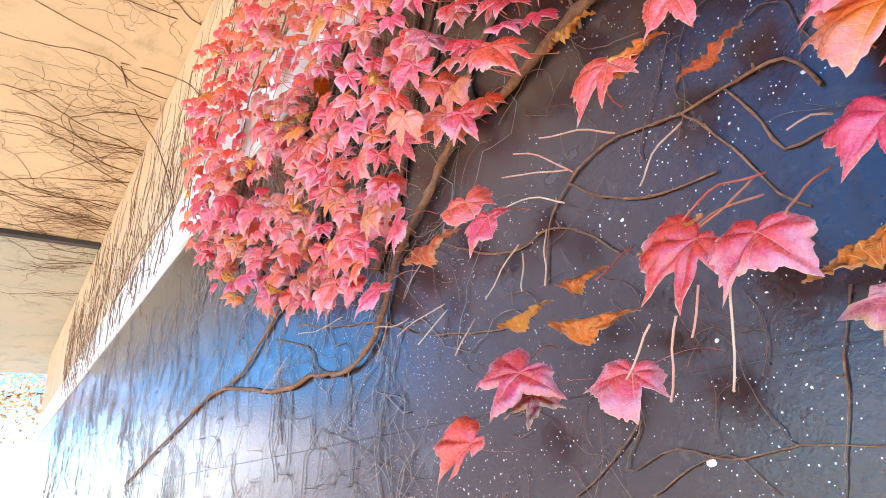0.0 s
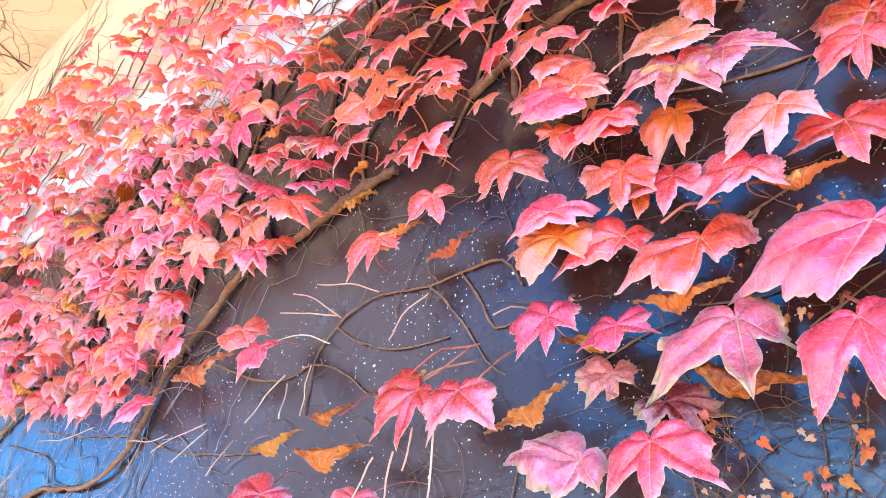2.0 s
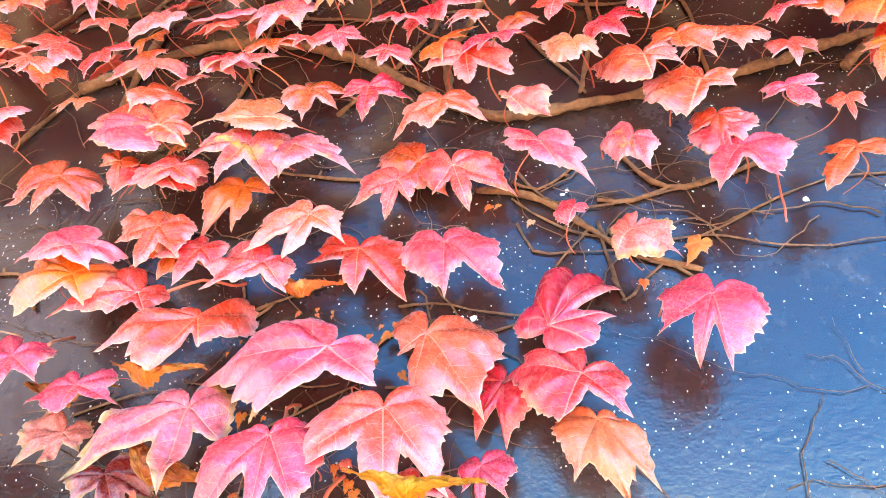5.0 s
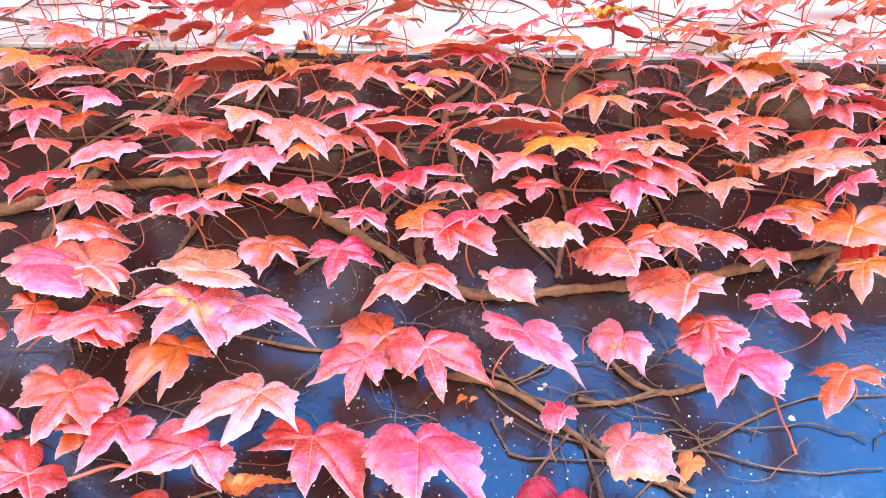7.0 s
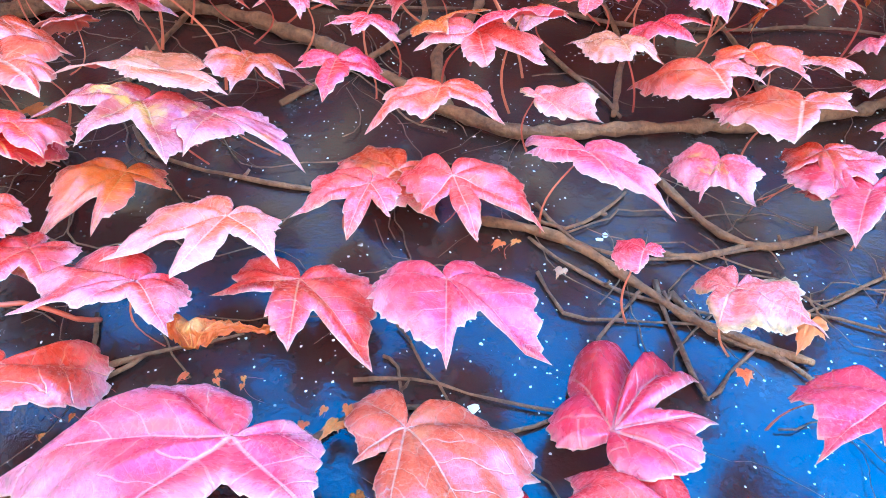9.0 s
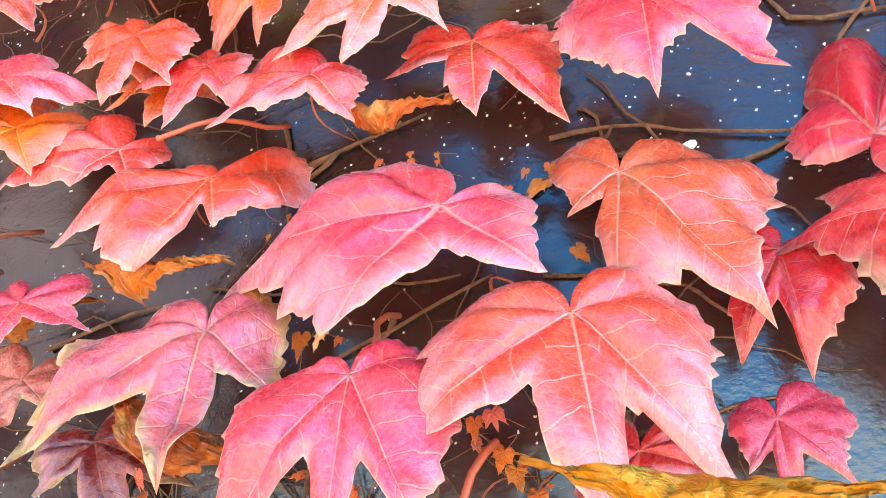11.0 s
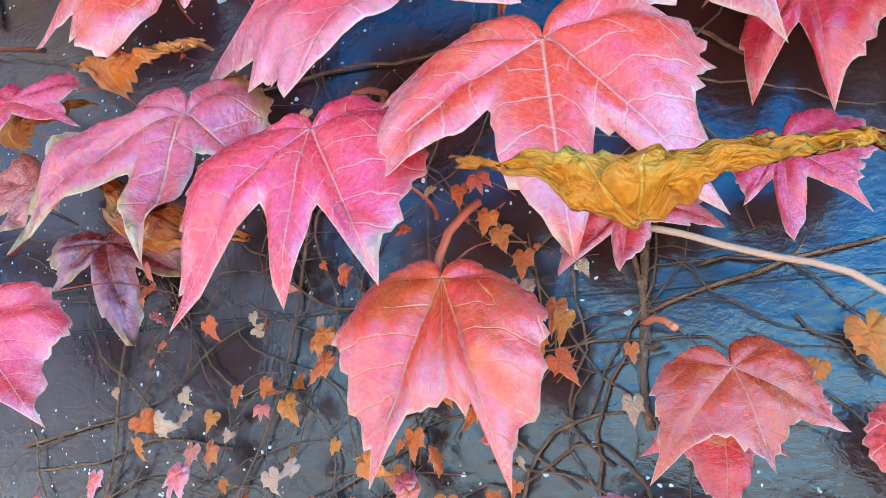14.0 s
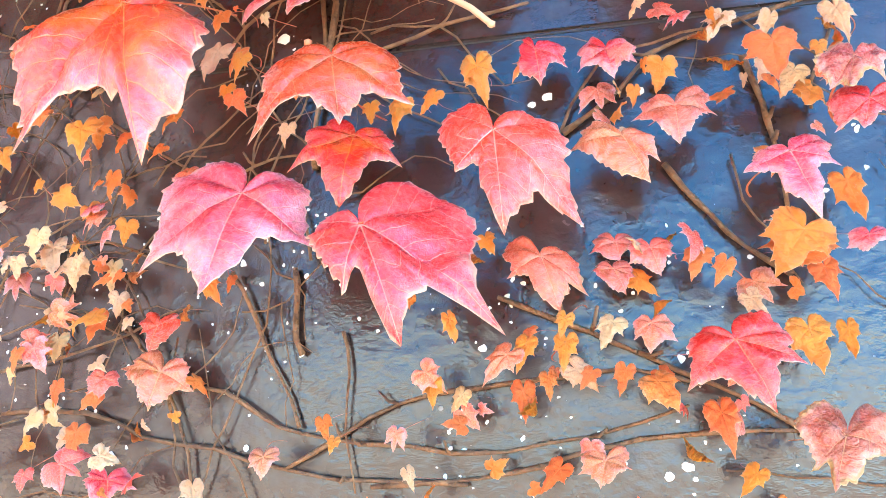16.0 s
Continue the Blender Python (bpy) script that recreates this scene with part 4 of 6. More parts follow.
hero("pink", 0.327, 0.575, 1.722, -1, 28, -5, 0.039, "1.00 -33,0.71 44,0.91 -151,0.40 143,0.76")
hero("red", 0.269, 0.595, 1.713, -10, 28, 0, 0.046, "0.77 -37,1.00 85,0.85 -149,0.48 126,0.59")
hero("dark", -0.045, 0.600, 1.731, 26, 28, 20, 0.078, "1.00 -65,0.54 44,0.89 -112,0.43 69,0.61")
hero("burnt", -0.089, 0.580, 1.767, -15, 28, 23, 0.047, "0.89 -34,1.00 63,0.63 -109,0.85 166,0.57")
hero("pink", 0.303, 0.570, 2.060, 16, 11, -3, 0.078, "0.83 -48,0.58 50,1.00 -166,0.56 121,0.51")
hero("pink", 0.241, 0.560, 2.038, -15, 12, 2, 0.061, "0.84 -50,1.00 44,0.57 -121,0.64 166,0.26")
hero("red", 0.258, 0.595, 2.091, -33, 11, 1, 0.085, "0.48 -103,1.00 69,0.71 -128,0.61 166,0.33")
hero("pink", 0.298, 0.550, 1.942, 30, 20, -3, 0.089, "0.43 -30,0.70 14,1.00 -166,0.47 95,0.38")
hero("orange", 0.043, 0.587, 2.069, -3, 17, 15, 0.080, "0.83 -27,1.00 91,0.48 -107,0.39 162,0.39")
hero("pink", 0.148, 0.550, 1.991, -21, 17, 9, 0.082, "0.77 -33,1.00 74,0.61 -114,0.42 161,0.35")
hero("red", 0.198, 0.580, 1.962, 2, 21, 5, 0.084, "0.76 -87,0.72 40,1.00 -122,0.54 127,0.42")
hero("pink", 0.104, 0.550, 1.933, -39, 27, 13, 0.068, "0.58 -23,1.00 79,0.67 -85,0.85 166,0.43")
hero("red", -0.049, 0.560, 2.010, 28, 24, 20, 0.056, "1.00 -65,0.74 31,0.60 -155,0.47 129,0.43")
hero("flame", -0.013, 0.575, 1.973, -16, 26, 18, 0.050, "0.92 -53,1.00 83,0.72 -78,0.74 166,0.81")
hero("pink", 0.396, 0.575, 1.853, 145, 28, -10, 0.210, "0.69 -45,0.31 17,1.00 -104,0.22 59,0.22")
hero("pink", 0.421, 0.550, 1.794, -25, 28, -2, 0.083, "0.59 -88,1.00 66,0.67 -130,0.85 140,0.40")
hero("salmon", 0.432, 0.570, 1.759, 15, 28, -3, 0.073, "0.99 -40,0.82 22,1.00 -144,0.38 85,0.24")
hero("pink", 0.540, 0.530, 1.855, -20, 28, -8, 0.071, "1.00 -41,0.82 21,0.98 -144,0.66 146,0.48")
hero("burnt", 0.484, 0.550, 1.942, -32, 26, -14, 0.055, "0.66 -108,0.68 80,1.00 -138,0.85 166,0.54")
hero("pink", 0.431, 0.550, 1.973, -21, 21, -11, 0.033, "0.61 -133,1.00 72,0.46 -158,0.60 158,0.43")
hero("yellow", 0.500, 0.540, 2.053, -15, 16, -15, 0.048, "0.54 -21,0.81 29,1.00 -141,0.83 96,0.44")
hero("pink", 0.402, 0.540, 2.058, 25, 13, -9, 0.082, "0.53 -144,0.63 14,1.00 -166,0.85 49,0.45")
hero("pink", 0.593, 0.550, 2.066, 0, 20, -19, 0.067, "1.00 -15,0.70 34,0.64 -166,0.39 94,0.54")
hero("yellow", 0.068, 0.530, 2.086, -20, 23, 11, 0.086, "0.81 -73,1.00 49,0.89 -98,0.63 166,0.61")
hero("yellow", 0.120, 0.540, 2.087, 63, 22, 9, 0.076, "0.37 -75,0.67 14,1.00 -166,0.61 48,0.54")
hero("salmon", 0.078, 0.530, 2.125, -81, 20, 11, 0.090, "0.49 -14,1.00 160,0.55 -58,0.71 166,0.36")
hero("pink", -0.071, 0.530, 2.130, 32, 24, 16, 0.080, "0.63 -121,1.00 64,0.52 -147,0.85 152,0.55")
hero("flame", -0.054, 0.550, 2.074, 44, 27, 15, 0.092, "0.54 -83,0.67 120,1.00 -161,0.45 145,0.22")
hero("pink", -0.091, 0.540, 2.205, 52, 20, 17, 0.055, "0.59 -73,0.80 46,1.00 -155,0.37 84,0.60")
hero("pink", 0.323, 0.530, 2.199, 6, 14, -1, 0.076, "0.77 -92,0.76 48,1.00 -145,0.68 118,0.63")
hero("red", 0.292, 0.550, 2.147, -13, 18, 1, 0.071, "0.67 -49,1.00 75,0.89 -85,0.45 116,0.46")
hero("burnt", 0.373, 0.550, 2.140, 27, 18, -3, 0.073, "0.56 -124,0.17 14,1.00 -166,0.27 96,0.43")
hero("red", 0.201, 0.550, 2.180, -6, 16, 5, 0.055, "1.00 -67,0.69 90,0.96 -113,0.58 155,0.80")
hero("pink", 0.154, 0.540, 2.276, 13, 12, 7, 0.045, "0.92 -67,1.00 74,0.87 -155,0.78 105,0.58")
hero("pink", 0.223, 0.540, 2.231, -19, 13, 4, 0.040, "0.78 -73,0.99 78,1.00 -98,0.58 149,0.62")
hero("orange", 0.575, 0.550, 2.216, 4, 17, -12, 0.061, "0.53 -98,0.65 31,1.00 -151,0.54 123,0.50")
hero("pink", 0.532, 0.550, 2.187, 6, 18, -10, 0.082, "0.51 -130,1.00 58,0.58 -155,0.43 110,0.39")
hero("salmon", 0.452, 0.540, 2.213, 8, 15, -7, 0.052, "0.68 -129,1.00 33,0.87 -154,0.52 96,0.33")
hero("flame", 0.387, 0.550, 2.277, 39, 11, -4, 0.041, "0.51 -72,1.00 39,0.87 -166,0.44 81,0.63")
hero("pink", 0.436, 0.540, 2.289, -17, 11, -6, 0.037, "0.92 -94,0.91 118,1.00 -125,0.71 143,0.62")
hero("pink", 0.581, 0.530, 2.118, -23, 22, -12, 0.102, "0.52 -126,1.00 76,0.40 -151,0.40 149,0.35")
hero("red", 0.594, 0.550, 2.081, -6, 25, -13, 0.046, "1.00 -64,0.80 66,0.77 -155,0.67 110,0.55")
hero("pink", 0.604, 0.540, 2.028, -33, 28, -13, 0.064, "0.92 -115,1.00 57,0.98 -140,0.62 155,0.76")
hero("pink", 0.670, 0.540, 2.105, 22, 25, -15, 0.053, "1.00 -97,0.55 69,0.64 -166,0.58 94,0.62")
hero("pink", 0.722, 0.540, 2.083, -5, 27, -17, 0.043, "1.00 -27,0.62 33,0.59 -165,0.35 73,0.35")
hero("red", 0.710, 0.540, 2.014, -40, 28, -17, 0.061, "1.00 -84,0.62 77,0.57 -109,0.53 146,0.49")
hero("orange", 0.796, 0.530, 2.210, -32, 22, -19, 0.095, "0.36 -146,1.00 65,0.53 -166,0.85 165,0.76")
hero("flame", 0.792, 0.540, 2.161, -26, 25, -19, 0.063, "1.00 -73,0.54 47,0.68 -123,0.44 144,0.41")
hero("pink", -0.112, 0.530, 1.960, -67, 27, 11, 0.070, "0.64 -24,1.00 111,0.65 -78,0.85 166,0.77")
hero("flame", -0.115, 0.550, 1.935, -36, 28, 11, 0.085, "0.74 -70,1.00 69,0.63 -95,0.79 166,0.49")
hero("red", -0.021, 0.540, 1.984, -9, 24, 8, 0.060, "1.00 -71,0.89 47,0.90 -139,0.73 148,0.55")
hero("red", 0.029, 0.550, 1.957, -20, 26, 6, 0.058, "0.92 -71,1.00 60,0.78 -141,0.60 154,0.40")
hero("pink", -0.132, 0.530, 1.830, -6, 28, 12, 0.059, "0.82 -45,1.00 59,0.69 -138,0.85 153,0.59")
hero("pink", -0.061, 0.540, 1.801, -5, 28, 10, 0.049, "0.65 -74,1.00 80,0.85 -133,0.56 134,0.74")
hero("pink", -0.246, 0.510, 1.767, -17, 28, 16, 0.069, "0.53 -17,1.00 59,0.95 -100,0.49 128,0.50")
hero("red", -0.311, 0.520, 1.785, -20, 28, 18, 0.080, "0.95 -33,1.00 45,0.74 -100,0.74 98,0.22")
hero("burnt", -0.118, 0.530, 1.671, -38, 28, 12, 0.098, "0.44 -69,1.00 64,0.40 -94,0.55 166,0.22")
hero("pink", -0.041, 0.520, 1.674, -7, 28, 9, 0.073, "0.82 -46,0.91 58,1.00 -110,0.32 129,0.52")
hero("pink", -0.390, 0.530, 2.037, -10, 28, 19, 0.079, "0.84 -31,1.00 55,0.65 -100,0.54 133,0.36")
hero("pink", -0.289, 0.530, 2.066, 13, 24, 17, 0.057, "0.98 -62,1.00 80,0.56 -138,0.63 110,0.58")
hero("pink", -0.430, 0.530, 2.328, 25, 17, 20, 0.080, "0.68 -91,1.00 41,0.92 -161,0.84 74,0.58")
hero("red", -0.313, 0.530, 2.166, -12, 20, 18, 0.056, "0.84 -75,0.82 74,1.00 -133,0.85 151,0.85")
hero("red", -0.162, 0.530, 2.062, -12, 22, 13, 0.068, "0.86 -42,0.92 59,1.00 -134,0.85 126,0.62")
hero("red", -0.097, 0.540, 2.085, 9, 20, 11, 0.051, "1.00 -82,0.50 26,0.56 -162,0.69 117,0.37")
hero("flame", -0.025, 0.540, 2.068, -46, 20, 8, 0.064, "0.63 -14,1.00 97,0.71 -59,0.52 166,0.61")
hero("pink", -0.052, 0.530, 2.129, -70, 17, 9, 0.169, "0.44 -58,1.00 120,0.31 -83,0.46 166,0.22")
hero("pink", -0.691, 0.530, 1.978, 31, 28, 25, 0.065, "0.56 -131,1.00 48,0.76 -163,0.65 120,0.60")
hero("pink", -0.627, 0.520, 1.927, 15, 28, 24, 0.057, "0.61 -50,1.00 101,0.61 -140,0.56 127,0.48")
hero("pink", -1.159, 0.530, 1.986, 3, 28, 30, 0.088, "0.72 -31,1.00 43,0.71 -99,0.45 142,0.22")
hero("red", -0.971, 0.530, 1.918, -9, 28, 28, 0.070, "0.56 -38,1.00 90,0.40 -103,0.54 161,0.33")
hero("pink", -0.410, 0.520, 1.673, 6, 28, 18, 0.068, "0.69 -98,1.00 47,0.65 -144,0.46 102,0.36")
hero("red", -0.586, 0.520, 1.703, -41, 28, 22, 0.086, "0.84 -52,1.00 102,0.75 -100,0.58 153,0.37")
hero("dark", -0.581, 0.540, 1.676, -14, 28, 22, 0.053, "0.84 -53,1.00 80,0.73 -103,0.46 113,0.50")
hero("red", -0.710, 0.530, 1.629, -41, 28, 24, 0.073, "0.79 -17,1.00 50,0.28 -73,0.85 166,0.27")
hero("red", 0.301, 0.557, 1.640, 12, 28, 12, 0.043, "0.82 -54,1.00 48,0.90 -131,0.36 128,0.40", 0.72)
hero("flame", 0.296, 0.595, 1.623, -5, 28, 11, 0.037, "1.00 -67,0.87 65,0.70 -117,0.52 103,0.38", 0.72)
hero("pink", 0.272, 0.550, 1.582, -11, 28, 15, 0.046, "0.96 -44,1.00 67,0.78 -119,0.56 149,0.41", 0.72)
hero("pink", 0.324, 0.542, 1.565, 23, 28, 10, 0.055, "0.84 -29,0.49 34,1.00 -150,0.22 112,0.58", 0.72)
hero("pink", 0.363, 0.575, 1.611, 7, 28, 5, 0.046, "0.95 -46,0.53 39,1.00 -159,0.54 112,0.37", 0.72)
hero("red", 0.376, 0.600, 1.659, 8, 28, 3, 0.019, "1.00 -150,0.60 48,0.92 -166,0.74 111,0.59", 0.72)
hero("red", 0.406, 0.600, 1.655, 11, 28, 0, 0.016, "1.00 -70,0.88 49,0.90 -160,0.85 119,0.70", 0.72)
hero("salmon", 0.431, 0.590, 1.622, 3, 28, -2, 0.018, "1.00 -87,0.93 77,0.85 -134,0.66 134,0.81")
hero("salmon", 0.411, 0.590, 1.611, 25, 28, 0, 0.023, "1.00 -112,0.92 23,0.83 -158,0.66 87,0.31")
hero("pink", 0.467, 0.580, 1.596, 15, 28, -6, 0.027, "1.00 -83,0.63 55,0.61 -137,0.29 115,0.48", 0.72)
hero("red", 0.444, 0.575, 1.530, 26, 28, -4, 0.025, "1.00 -71,0.90 50,0.88 -151,0.41 88,0.63", 0.72)
hero("salmon", 0.378, 0.600, 1.566, 19, 28, 3, 0.024, "1.00 -79,0.64 34,0.96 -166,0.76 100,0.37")
hero("salmon", 0.407, 0.605, 1.572, 14, 28, 0, 0.011, "0.69 -91,1.00 65,0.76 -155,0.85 131,0.70")
hero("salmon", 0.420, 0.600, 1.568, 17, 28, -1, 0.012, "1.00 -73,0.88 65,0.82 -164,0.62 113,0.72")
hero("salmon", 0.406, 0.600, 1.560, 25, 28, 0, 0.011, "1.00 -120,0.85 49,0.84 -155,0.61 87,0.60")
hero("salmon", 0.419, 0.600, 1.539, -3, 28, -1, 0.012, "1.00 -44,0.76 61,0.90 -132,0.46 118,0.57")
hero("red", 0.203, 0.600, 1.539, -8, 28, 17, 0.013, "1.00 -54,0.65 128,0.93 -129,0.85 157,0.80", 0.72)
hero("salmon", 0.208, 0.600, 1.518, -7, 28, 17, 0.023, "0.78 -99,1.00 74,0.70 -124,0.74 145,0.45")
hero("salmon", 0.178, 0.600, 1.515, 0, 28, 19, 0.010, "1.00 -44,0.99 69,0.81 -123,0.74 142,0.56")
hero("salmon", 0.263, 0.600, 1.484, 2, 28, 13, 0.009, "1.00 -59,0.87 86,0.81 -124,0.74 131,0.76")
hero("red", 0.188, 0.600, 1.471, 15, 28, 18, 0.013, "0.74 -110,1.00 65,0.95 -137,0.85 104,0.66", 0.72)
hero("salmon", 0.401, 0.600, 1.489, -12, 28, 1, 0.011, "0.95 -54,1.00 92,0.86 -107,0.73 141,0.83")
hero("burnt", 0.469, 0.560, 1.501, -17, 28, -7, 0.017, "1.00 -29,0.78 94,0.81 -143,0.79 166,0.85", 0.72)
hero("pink", 0.490, 0.570, 1.609, -15, 28, -9, 0.015, "0.87 -33,1.00 54,0.71 -147,0.76 148,0.72", 0.72)
hero("rust", 0.472, 0.595, 1.567, -18, 28, -6, 0.015, "0.64 -81,1.00 116,0.90 -132,0.83 157,0.85")
hero("pink", 0.488, 0.580, 1.565, -8, 28, -8, 0.008, "0.75 -57,1.00 98,0.98 -133,0.65 137,0.85", 0.72)
hero("burnt", 0.487, 0.570, 1.625, -13, 28, -8, 0.015, "1.00 -23,0.99 53,0.82 -146,0.71 152,0.82", 0.72)
leaf("dead", 0.285, 0.475, 1.697, -7, 12, 0.110, 0.036)
leaf("crisp", 0.004, 0.555, 1.832, -6, 12, 0.103, 0.045)
leaf("crisp", -0.094, 0.565, 1.819, -3, 12, 0.108, 0.048)
leaf("crisp", 0.142, 0.570, 1.927, -9, 12, 0.093, 0.041)
leaf("crisp", -0.180, 0.530, 1.743, 22, 12, 0.108, 0.047)
leaf("crisp", -0.595, 0.530, 1.785, 7, 12, 0.103, 0.045)
leaf("crisp", -0.483, 0.530, 1.756, -7, 12, 0.139, 0.061)
leaf("crisp", -0.493, 0.540, 1.808, -2, 12, 0.089, 0.039)
leaf("crisp", -0.283, 0.550, 1.996, 15, 12, 0.085, 0.037)
leaf("crisp", -0.384, 0.535, 2.053, -5, 12, 0.123, 0.054)
leaf("crisp", -0.821, 0.530, 1.958, 6, 12, 0.159, 0.070)
leaf("crisp", -0.347, 0.520, 1.805, 11, 12, 0.085, 0.038)
leaf("crisp", 0.038, 0.550, 1.742, -25, 12, 0.135, 0.059)
leaf("rust", 0.470, 0.585, 1.569, -31, 4, 0.029, 0.019)
leaf("rust", 0.466, 0.585, 1.642, 6, 1, 0.024, 0.016)
leaf("rust", 0.156, 0.585, 1.634, 3, 10, 0.026, 0.017)
leaf("salmon", -0.103, 0.530, 2.338, -37, 21, 0.103, 0.068)
leaf("salmon", -0.056, 0.530, 2.399, 46, 30, 0.103, 0.111)
leaf("pink", -0.231, 0.530, 2.408, 25, 22, 0.071, 0.081)
leaf("yellow", 0.079, 0.530, 2.332, -18, 25, 0.100, 0.083)
leaf("orange", 0.142, 0.530, 2.344, 7, 26, 0.045, 0.052)
leaf("pink", 0.012, 0.530, 2.325, -70, 42, 0.072, 0.082)
leaf("pink", 0.119, 0.530, 2.394, 35, 23, 0.103, 0.106)
leaf("pink", 0.187, 0.530, 2.364, 21, 28, 0.060, 0.068)
leaf("red", 0.160, 0.530, 2.466, 12, 33, 0.076, 0.087)
leaf("flame", 0.267, 0.530, 2.404, -70, 42, 0.103, 0.118)
leaf("salmon", 0.401, 0.530, 2.406, 70, 45, 0.103, 0.118)
leaf("orange", 0.480, 0.530, 2.369, -17, 38, 0.103, 0.118)
leaf("salmon", 0.425, 0.530, 2.332, -43, 26, 0.103, 0.068)
leaf("pink", 0.506, 0.530, 2.318, 70, 34, 0.103, 0.068)
leaf("salmon", 0.592, 0.530, 2.365, -19, 38, 0.103, 0.118)
leaf("salmon", 0.594, 0.530, 2.315, 46, 21, 0.103, 0.079)
leaf("salmon", 0.767, 0.530, 2.327, 70, 39, 0.103, 0.118)
leaf("salmon", 0.832, 0.530, 2.350, -71, 30, 0.103, 0.118)
leaf("salmon", 0.334, 0.530, 2.607, 70, 44, 0.103, 0.118)
leaf("salmon", 0.767, 0.530, 2.540, -46, 30, 0.103, 0.118)
leaf("salmon", 0.866, 0.530, 2.510, -25, 29, 0.103, 0.118)
leaf("salmon", -0.208, 0.530, 2.518, -70, 29, 0.103, 0.085)
leaf("pink", 0.070, 0.530, 2.494, -5, 32, 0.103, 0.118)
leaf("orange", 0.197, 0.530, 2.544, 37, 22, 0.103, 0.118)
leaf("orange", 0.541, 0.530, 2.466, -15, 34, 0.103, 0.118)
leaf("salmon", 0.008, 0.530, 2.557, -70, 44, 0.103, 0.118)
leaf("red", -0.388, 0.530, 2.359, 15, 24, 0.090, 0.093)
leaf("pink", -0.618, 0.530, 2.444, 26, 34, 0.103, 0.118)
leaf("flame", -1.058, 0.530, 1.994, -50, 19, 0.103, 0.068)
leaf("pink", -1.185, 0.530, 1.967, -62, 20, 0.103, 0.068)
leaf("pink", -0.901, 0.530, 2.020, -64, 17, 0.103, 0.068)
leaf("pink", -1.135, 0.530, 2.077, 47, 12, 0.103, 0.113)
leaf("rust", 0.234, 0.593, 1.647, 39, 22, 0.015, 0.014)
leaf("rust", 0.220, 0.595, 1.694, -4, 24, 0.013, 0.013)
leaf("rust", 0.166, 0.602, 1.636, -18, 17, 0.011, 0.010)
leaf("rust", 0.194, 0.596, 1.625, -32, 26, 0.010, 0.010)
leaf("rust", 0.161, 0.604, 1.615, -2, 5, 0.014, 0.013)
leaf("rust", 0.153, 0.601, 1.598, 39, 22, 0.014, 0.014)
leaf("tan", 0.136, 0.600, 1.578, 27, 26, 0.019, 0.020)
leaf("rust", 0.198, 0.598, 1.644, -26, 19, 0.011, 0.012)
leaf("tan", 0.263, 0.594, 1.629, 1, 21, 0.011, 0.011)
leaf("rust", 0.300, 0.602, 1.640, 7, 17, 0.012, 0.010)
leaf("rust", 0.316, 0.598, 1.637, -2, 26, 0.016, 0.016)
leaf("rust", 0.331, 0.599, 1.641, -33, 14, 0.012, 0.011)
leaf("rust", 0.350, 0.601, 1.654, 14, 6, 0.019, 0.021)
leaf("rust", 0.373, 0.603, 1.656, -31, 29, 0.016, 0.014)
leaf("salmon", 0.366, 0.591, 1.526, -37, 27, 0.016, 0.015)
leaf("rust", 0.373, 0.593, 1.530, -18, 14, 0.011, 0.012)
leaf("rust", 0.388, 0.592, 1.531, -5, 17, 0.012, 0.012)
leaf("rust", 0.371, 0.601, 1.513, 3, 5, 0.012, 0.013)
leaf("rust", 0.381, 0.596, 1.518, 6, 15, 0.009, 0.009)
leaf("rust", 0.397, 0.593, 1.520, -32, 27, 0.009, 0.008)
leaf("rust", 0.409, 0.598, 1.521, -14, 9, 0.010, 0.010)
leaf("rust", 0.422, 0.603, 1.521, 38, 27, 0.009, 0.008)
leaf("tan", 0.405, 0.599, 1.539, -23, 27, 0.014, 0.012)
leaf("rust", 0.336, 0.596, 1.515, 5, 22, 0.010, 0.011)
leaf("tan", 0.348, 0.596, 1.511, -28, 20, 0.009, 0.009)
leaf("rust", 0.291, 0.595, 1.499, 23, 21, 0.009, 0.009)
leaf("rust", 0.437, 0.596, 1.564, -19, 28, 0.014, 0.012)
leaf("rust", 0.445, 0.591, 1.559, -26, 5, 0.009, 0.010)
leaf("rust", 0.477, 0.592, 1.557, 13, 20, 0.013, 0.013)
leaf("rust", 0.485, 0.602, 1.537, 8, 10, 0.010, 0.011)
leaf("rust", 0.441, 0.596, 1.507, 11, 25, 0.015, 0.016)
leaf("rust", 0.384, 0.604, 1.485, -38, 17, 0.012, 0.012)
leaf("rust", 0.451, 0.598, 1.487, -36, 9, 0.010, 0.010)
leaf("tan", 0.452, 0.604, 1.667, -28, 27, 0.016, 0.013)
leaf("tan", 0.476, 0.600, 1.637, -27, 13, 0.015, 0.013)
leaf("rust", 0.483, 0.591, 1.642, -6, 24, 0.008, 0.009)
leaf("tan", 0.492, 0.597, 1.660, 16, 14, 0.015, 0.015)
leaf("rust", 0.355, 0.602, 1.575, 29, 23, 0.011, 0.009)
leaf("rust", 0.388, 0.592, 1.540, -13, 26, 0.009, 0.009)
leaf("rust", 0.152, 0.600, 1.511, 19, 24, 0.010, 0.011)
leaf("tan", 0.141, 0.601, 1.497, -21, 18, 0.013, 0.011)
leaf("salmon", 0.150, 0.592, 1.472, 15, 29, 0.012, 0.009)
leaf("tan", 0.126, 0.590, 1.569, 19, 14, 0.012, 0.011)
leaf("tan", 0.156, 0.596, 1.571, 13, 15, 0.009, 0.010)
leaf("tan", 0.194, 0.591, 1.540, -7, 28, 0.008, 0.006)
leaf("tan", 0.170, 0.604, 1.568, 1, 13, 0.012, 0.013)
